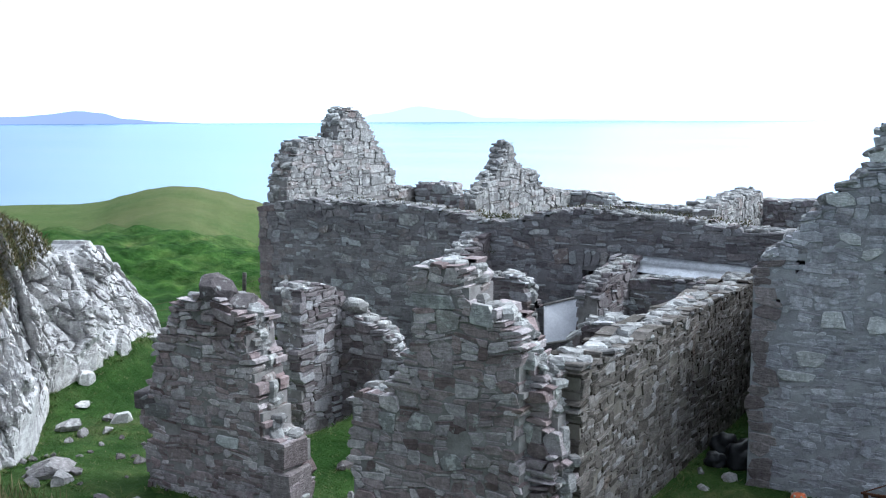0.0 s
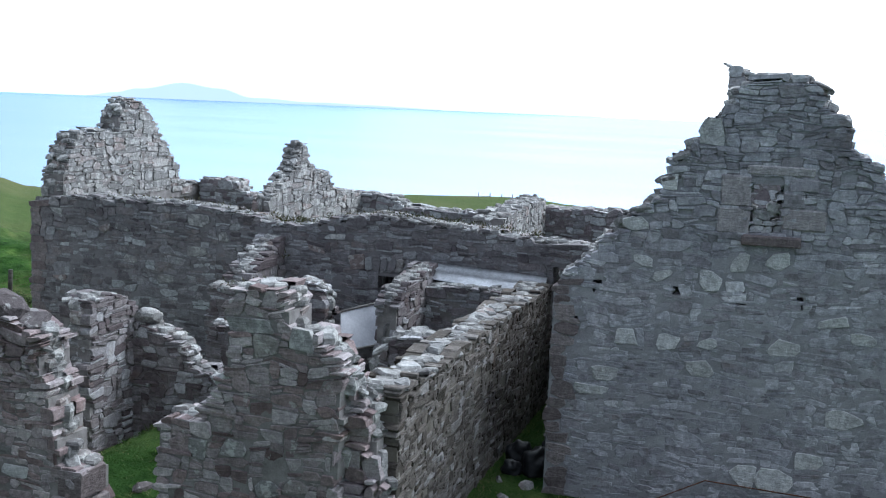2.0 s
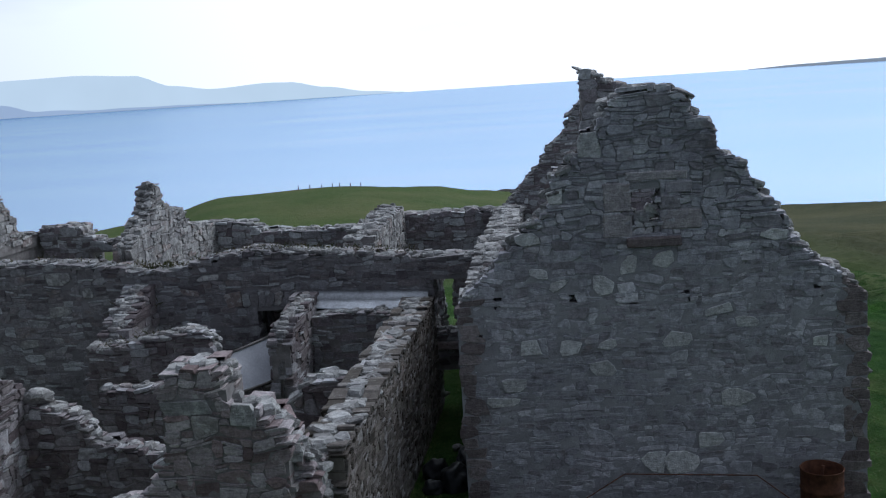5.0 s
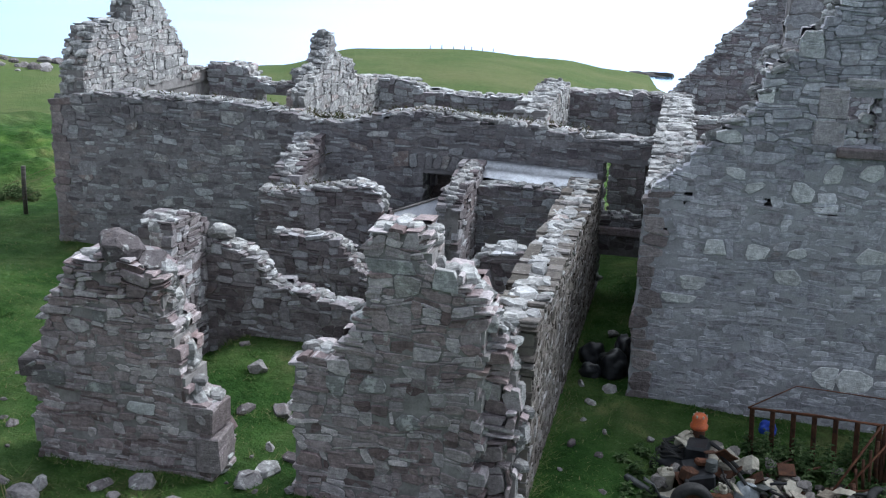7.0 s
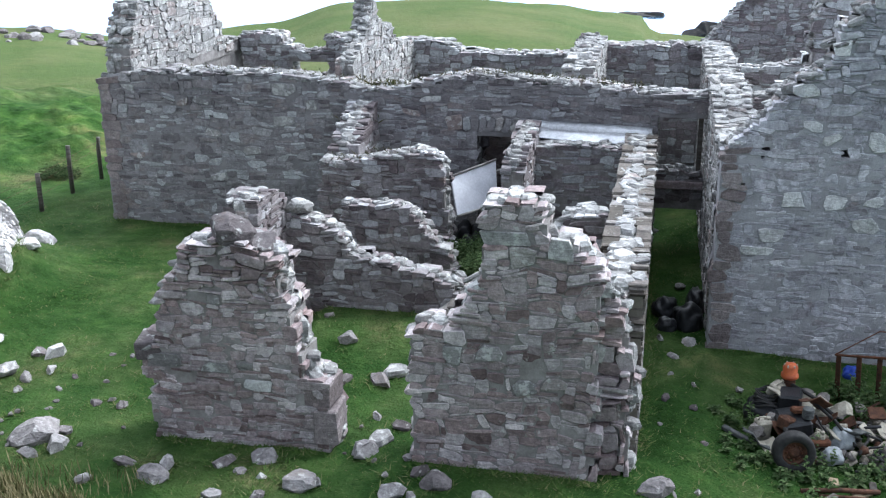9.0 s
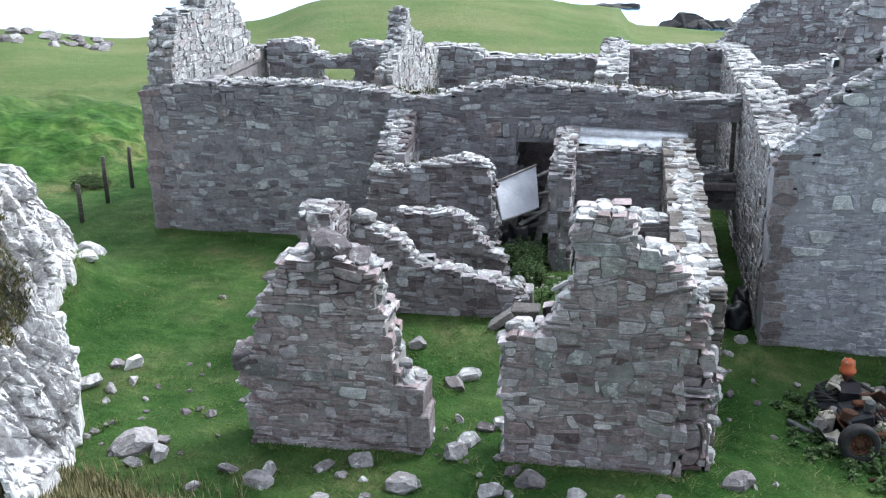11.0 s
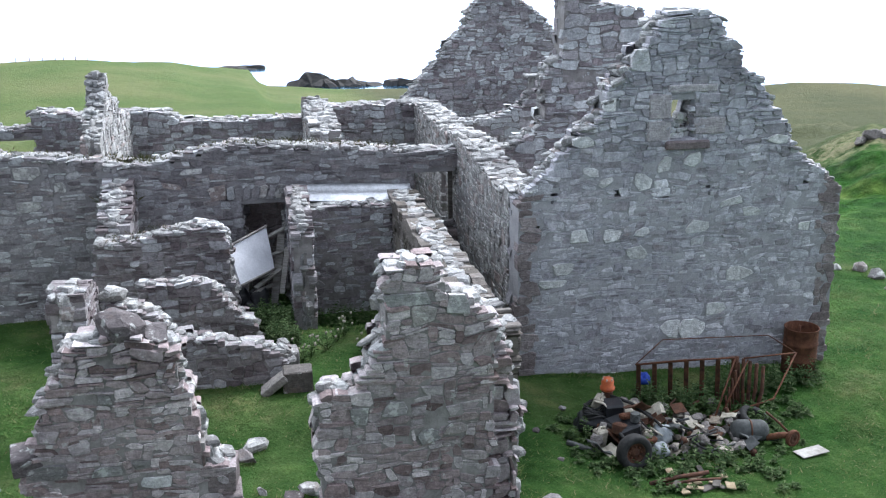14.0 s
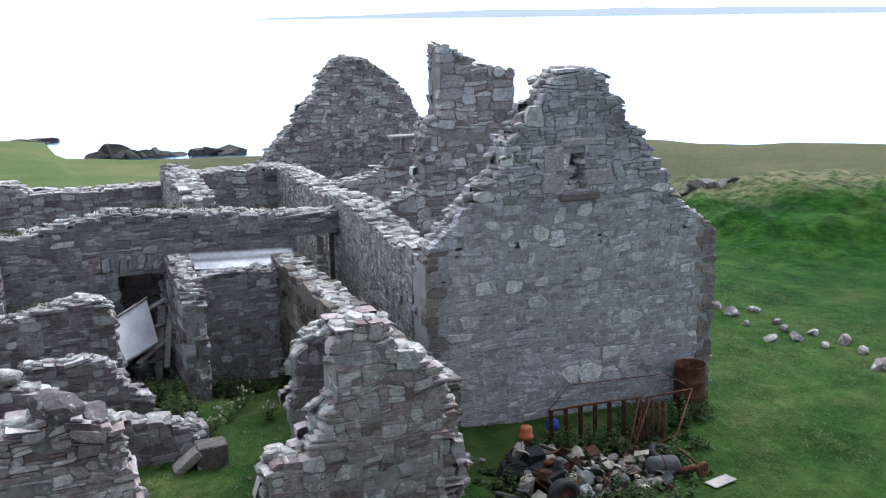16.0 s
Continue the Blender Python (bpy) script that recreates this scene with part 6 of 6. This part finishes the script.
nettle_bed("nettle_clump", [(-4.15, 3.35, 0.5, 110), (-3.85, 3.0, 0.4, 70), (-4.35, 3.0, 0.4, 70), (-4.0, 2.4, 0.45, 45), (-3.85, 1.7, 0.3, 25)], "dark green nettles growing in the doorway", "nettles", 1, 0.6, group="doorway nettles")
nettle_bed("nettle_clump", [(2.1, -1.5, 0.35, 22), (2.6, -1.5, 0.35, 20), (1.85, -1.15, 0.2, 10), (3.1, -1.1, 0.25, 12), (3.5, -0.8, 0.3, 12), (4.0, -1.05, 0.35, 16), (4.5, -0.9, 0.3, 12), (4.95, -0.8, 0.25, 12), (3.3, -2.2, 0.3, 10), (1.2, -3.0, 0.3, 9), (2.1, -3.05, 0.3, 9), (0.4, -2.1, 0.2, 7)], "dark green nettles growing through the scrap", "nettles", 2, 0.5, group="scrap nettles")
nettle_bed("nettle_clump", [(-2.9, 3.5, 0.3, 10), (-2.3, 3.6, 0.4, 10), (-1.8, 3.4, 0.3, 7)], "tall weeds along the lean-to wall", "weeds", 3, 0.55, group="lean-to weeds")
nettle_bed("weeds", [(0.35, -2.75, 0.35, 9), (0.7, -3.15, 0.45, 12), (1.25, -3.4, 0.5, 12), (1.9, -3.25, 0.45, 11), (2.5, -3.1, 0.45, 12), (3.0, -3.1, 0.4, 9), (3.4, -2.5, 0.4, 9), (2.6, -3.6, 0.5, 9), (3.5, -1.7, 0.45, 12), (4.1, -1.6, 0.4, 10), (0.3, -1.9, 0.3, 7)], "low weeds straggling round the scrap heap", "weeds", 5, 0.17, joined=True)
crumpled("black_sack", (-4.36, 4.5, 0.16), (0.26, 0.2, 0.3), BLACK, 47, "black plastic sack slumped under the leaning board", "sack")
# thistles gone to seed
for n, (x, y) in enumerate([(-3.55, 0.6), (-3.4, 0.9), (-2.9, 1.6), (-2.75, 1.9), (-3.1, 1.2), (-2.5, 0.9)]):
    th = thing("thistle", "thistle with pale downy seed heads", "thistle", group="thistles")
    r2 = random.Random(60 + n)
    bz = land(x, y)
    verts, faces = [], []
    for k in range(5):
        tip = Vector((x + r2.uniform(-0.16, 0.16), y + r2.uniform(-0.16, 0.16), bz + r2.uniform(0.22, 0.42)))
        root = Vector((x, y, bz - 0.02))
        bm = bmesh.new()
        tube(bm, [root, root.lerp(tip, 0.6) + Vector((r2.uniform(-0.03, 0.03), 0, 0)), tip], 0.005, 5)
        part("stem", bm, LEAF, th)
        for q in range(7):
            a = r2.uniform(0, math.tau)
            card(verts, faces, root.lerp(tip, 0.1 + 0.11 * q), Vector((math.cos(a), math.sin(a), 0.4)) * r2.uniform(0.07, 0.14), 0.016, 0.015)
        bm = bmesh.new()
        bmesh.ops.create_icosphere(bm, subdivisions=2, radius=0.022)
        for v in bm.verts:
            v.co = v.co * (1 + 0.7 * noise.noise(v.co * 90)) + tip
        part("seed_head", bm, DOWN, th)
    mesh_ob("leaves", verts, faces, LEAF, th)
# plants rooted in the wall tops
verts, faces = [], []
r2 = random.Random(77)
for (x, y, z, n, h) in [(-6.85, 5.05, 2.15, 60, 0.3), (-6.6, 5.5, 2.9, 90, 0.12)] + [(-11.5 + 0.55 * k, 5.42, profile_at(RANGE, 1.05 + 0.55 * k) + 0.02, 70 if k > 8 else 25, 0.09) for k in range(19)] + [(-5.9, 3.3, 2.0, 40, 0.1), (-6.6, 3.3, 1.88, 40, 0.1)]:
    for _ in range(n):
        p = Vector((x + r2.uniform(-0.35, 0.35), y + r2.uniform(-0.2, 0.22), z + r2.uniform(-0.06, 0.04)))
        card(verts, faces, p, Vector((r2.uniform(-0.9, 0.9), r2.uniform(-0.9, 0.6), r2.uniform(0.3, 1))) * h * r2.uniform(0.6, 1.2), 0.01, 0.015)
tagged(mesh_ob("wall_top_grass", verts, faces, TOPGRASS), "grass rooted along the broken wall tops", "grass", kind="stuff")


def grass():
    """Tussocky turf over the ground near the buildings."""
    r3 = np.random.RandomState(8)
    verts, faces = [], []

    def tuft(x, y, h, blades, wide=1.0):
        z = land(x, y) - 0.01
        for _ in range(blades):
            a, l, w = r3.uniform(0, 6.283), h * r3.uniform(0.5, 1.2), (0.006 + 0.006 * r3.random_sample()) * wide
            dx, dy = math.cos(a), math.sin(a)
            ox, oy = x + r3.uniform(-0.07, 0.07) * wide, y + r3.uniform(-0.07, 0.07) * wide
            k = len(verts)
            verts.extend([(ox - dy * w, oy + dx * w, z), (ox + dy * w, oy - dx * w, z), (ox + dx * l * 1.1, oy + dy * l * 1.1, z + l * 0.55)])
            faces.append((k, k + 1, k + 2))
    n = 0
    while n < 52000:
        x, y = r3.uniform(-15, 12), r3.uniform(-7, 7)
        if noise.noise(Vector((x * 0.8, y * 0.8, 9.0))) + 0.35 < r3.uniform(-0.4, 0.6):
            continue
        tuft(x, y, r3.uniform(0.025, 0.06) * (1.0 + 1.3 * max(0.0, noise.noise(Vector((x * 1.3, y * 1.3, 1.0))))), 4)
        n += 1
    for ax, ay, bx, by, hgt in [(0.2, -0.02, 5.8, -0.02, 0.1), (-12.6, 5.02, -7.2, 5.02, 0.1), (-6.85, -4.3, -4.6, -4.3, 0.12), (-3.45, -4.33, -1.1, -4.33, 0.12), (-6.3, -0.25, -3.6, -0.25, 0.12), (-0.88, -3.6, -0.88, 5.0, 0.1), (-4.5, 2.98, -7.1, 2.98, 0.1),
                               (-8.3, -7.2, -8.8, -5.4, 0.14), (-8.8, -5.4, -9.4, -4.1, 0.14), (-9.4, -4.1, -11.2, -2.3, 0.14), (-11.2, -2.3, -11.7, -0.1, 0.14), (-11.7, -0.1, -12.6, 1.7, 0.14)]:
        for _ in range(int(55 * math.hypot(bx - ax, by - ay))):
            u = r3.random_sample()
            tuft(ax + (bx - ax) * u + r3.uniform(-0.08, 0.08), ay + (by - ay) * u + r3.uniform(-0.1, 0.06), hgt * r3.uniform(0.4, 1.3), 4)
    for x, y, d in YARD + GAP + TUMBLE:
        for _ in range(int(30 * d) + 5):
            a, q = r3.uniform(0, 6.283), d * r3.uniform(0.28, 0.5)
            tuft(x + q * math.cos(a), y + q * math.sin(a), r3.uniform(0.06, 0.13), 5)
    for _ in range(5200):
        x, y = r3.uniform(-15, 12), r3.uniform(-7, 7)
        if noise.noise(Vector((x * 0.7, y * 0.7, 4.0))) > 0.12:
            tuft(x, y, r3.uniform(0.08, 0.15), 6)
    tagged(mesh_ob("grass", verts, faces, BLADE), "rough green grass with paler dry blades", "grass", kind="stuff")


grass()

# tawny standing grass on the near bank
verts, faces = [], []
r2 = random.Random(93)
for _ in range(9000):
    x, y = r2.uniform(-9.6, -6.4), r2.uniform(-7.0, -5.3)
    if y > -5.45 - 0.45 * (x + 8.6) + 0.35 * noise.noise(Vector((x * 1.5, y * 1.5, 2.0))) and r2.random() < 0.93:
        continue
    card(verts, faces, Vector((x, y, land(x, y) - 0.02)), Vector((r2.uniform(-0.5, 0.5), r2.uniform(-0.5, 0.5), 1)) * r2.uniform(0.1, 0.26), 0.007, 0.0)
TAWNY = leaf_material("tawny_grass", [(0.0, (0.07, 0.085, 0.03)), (0.5, (0.17, 0.15, 0.075)), (1.0, (0.3, 0.26, 0.15))])
tagged(mesh_ob("tall_grass", verts, faces, TAWNY), "tawny seeding grass standing on the near bank", "grass", kind="stuff")

# dry grass on the top of the outcrop
verts, faces = [], []
r2 = random.Random(91)
for p in r2.sample(OUTCROP_TURF, min(9000, len(OUTCROP_TURF))):
    for _ in range(3):
        card(verts, faces, Vector(p) + Vector((r2.uniform(-0.06, 0.06), r2.uniform(-0.06, 0.06), -0.03)), Vector((r2.uniform(-0.9, 0.9), r2.uniform(-0.9, 0.9), 0.8)) * r2.uniform(0.05, 0.13), 0.01, 0.01)
TURF = leaf_material("dry_turf", [(0.0, (0.05, 0.07, 0.025)), (0.5, (0.1, 0.09, 0.045)), (1.0, (0.19, 0.15, 0.085))])
tagged(mesh_ob("dry_grass", verts, faces, TURF), "brown dry grass matted on the rock top", "grass", kind="stuff")
# uprights and a bent plate at the end of the rack
for k in range(5):
    p = R + Vector((0.08 + 0.09 * k, 0.1 - 0.05 * k, -0.02 - 0.03 * k))
    rack_bar("upright", [p, p + Vector((-0.02, -0.06, -0.4)), Vector((p.x - 0.06 * k, p.y - 0.25, -0.38))], 0.03, DARKRUST)
for k in range(6):
    a = math.tau * k / 6
    bm = bmesh.new()
    lathe(bm, [(0.012, 0.5), (0.012, 0.565), (0.006, 0.57)], 8, Matrix.Translation((1.0 + 0.08 * math.cos(a), -1.66 + 0.08 * math.sin(a), 0)))
    part("cap_rib", bm, CREAM, engine, "pale vent rib")

# torn panels of pale sheet and casing lying over the engine
r2 = random.Random(515)
for n, (x, y, z, lx, ly, t, mat) in enumerate([(0.86, -1.95, 0.3, 0.26, 0.2, 20, CREAM), (1.12, -2.0, 0.3, 0.2, 0.3, -35, CREAM), (1.6, -2.15, 0.16, 0.3, 0.16, 15, CREAM), (1.75, -2.4, 0.02, 0.34, 0.26, 40, GREYTANK), (0.68, -2.75, -0.05, 0.2, 0.26, 10, CREAM),
                                                (2.0, -2.6, -0.12, 0.3, 0.2, -20, TAN), (2.3, -2.45, -0.04, 0.36, 0.24, 30, TAN), (2.2, -2.15, 0.05, 0.28, 0.2, 70, CREAM), (1.35, -2.35, 0.22, 0.36, 0.12, -12, DARKRUST), (1.25, -2.25, 0.27, 0.3, 0.2, 8, DARKRUST),
                                                (2.75, -2.2, 0.0, 0.22, 0.18, 55, CREAM), (2.95, -2.6, -0.15, 0.3, 0.2, 25, GREYTANK), (0.5, -2.7, -0.12, 0.4, 0.09, -20, GREYTANK)]):
    bm = bmesh.new()
    box(bm, (lx, ly, 0.018), Matrix.Identity(4), 0.004)
    bmesh.ops.subdivide_edges(bm, edges=bm.edges[:], cuts=2, use_grid_fill=True)
    for v in bm.verts:
        v.co.z += 0.25 * noise.noise(Vector((v.co.x * 3 + n, v.co.y * 3, 0.5)))
        v.co.x += 0.06 * noise.noise(Vector((v.co.y * 5, n, 2.0)))
    bm.transform(Matrix.Translation((x, y, z)) @ Euler((r2.uniform(-0.5, 0.5), r2.uniform(-0.5, 0.5), radians(t))).to_matrix().to_4x4())
    tagged(part("torn_panel", bm, mat, None), "bent torn panel thrown on the scrap heap", "panel", "torn panels")

# small scrap thrown together
r2 = random.Random(313)
for n in range(84):
    x, y = r2.uniform(0.5, 3.2), r2.uniform(-2.9, -1.6)
    z = land(x, y) + r2.uniform(0.05, 0.3) * (1.0 - 0.25 * abs(x - 1.3))
    kind = n % 4
    bm = bmesh.new()
    turn = Matrix.Translation((x, y, z)) @ Euler((r2.uniform(-0.7, 0.7), r2.uniform(-0.7, 0.7), r2.uniform(0, 6.28))).to_matrix().to_4x4()
    if kind == 0:
        tube(bm, [turn @ Vector(p) for p in ((-0.22, 0, 0), (-0.05, 0.03, 0.02), (0.08, 0.0, 0.03), (0.24, -0.05, 0))], r2.uniform(0.012, 0.022), 7)
        tagged(part("scrap_rod", bm, r2.choice((DARKRUST, RUBBER, BLACK)), None), "bent dark rod thrown on the scrap heap", "rod", "scrap pieces")
    elif kind == 1:
        box(bm, (r2.uniform(0.14, 0.3), r2.uniform(0.08, 0.2), 0.02), turn, 0.004)
        tagged(part("scrap_plate", bm, r2.choice((GREYTANK, DARKRUST, CREAM, TAN, DARKRUST)), None), "dented plate thrown on the scrap heap", "plate", "scrap pieces")
    elif kind == 2:
        lathe(bm, [(0.03, -0.05), (0.055, -0.045), (0.055, 0.03), (0.03, 0.04), (0.02, 0.06)], 14, turn)
        tagged(part("scrap_pulley", bm, r2.choice((BLACK, DARKRUST, GREYTANK)), None), "small dark engine part thrown on the scrap heap", "engine part", "scrap pieces")
    else:
        bm.free()
        bm = boulder_mesh(r2, 0.18, 0.14, 0.1, 1)
        bm.transform(turn)
        tagged(part("rubble_stone", bm, HEAP, None), "grey rubble stone heaped among scrap", "stone", "heap stones")

nettle_bed("rush_clump", [(-16.5, 8.9, 0.55, 60)], "brown rushes in a wet hollow by the fence", "rushes", 9, 0.35, TURF)

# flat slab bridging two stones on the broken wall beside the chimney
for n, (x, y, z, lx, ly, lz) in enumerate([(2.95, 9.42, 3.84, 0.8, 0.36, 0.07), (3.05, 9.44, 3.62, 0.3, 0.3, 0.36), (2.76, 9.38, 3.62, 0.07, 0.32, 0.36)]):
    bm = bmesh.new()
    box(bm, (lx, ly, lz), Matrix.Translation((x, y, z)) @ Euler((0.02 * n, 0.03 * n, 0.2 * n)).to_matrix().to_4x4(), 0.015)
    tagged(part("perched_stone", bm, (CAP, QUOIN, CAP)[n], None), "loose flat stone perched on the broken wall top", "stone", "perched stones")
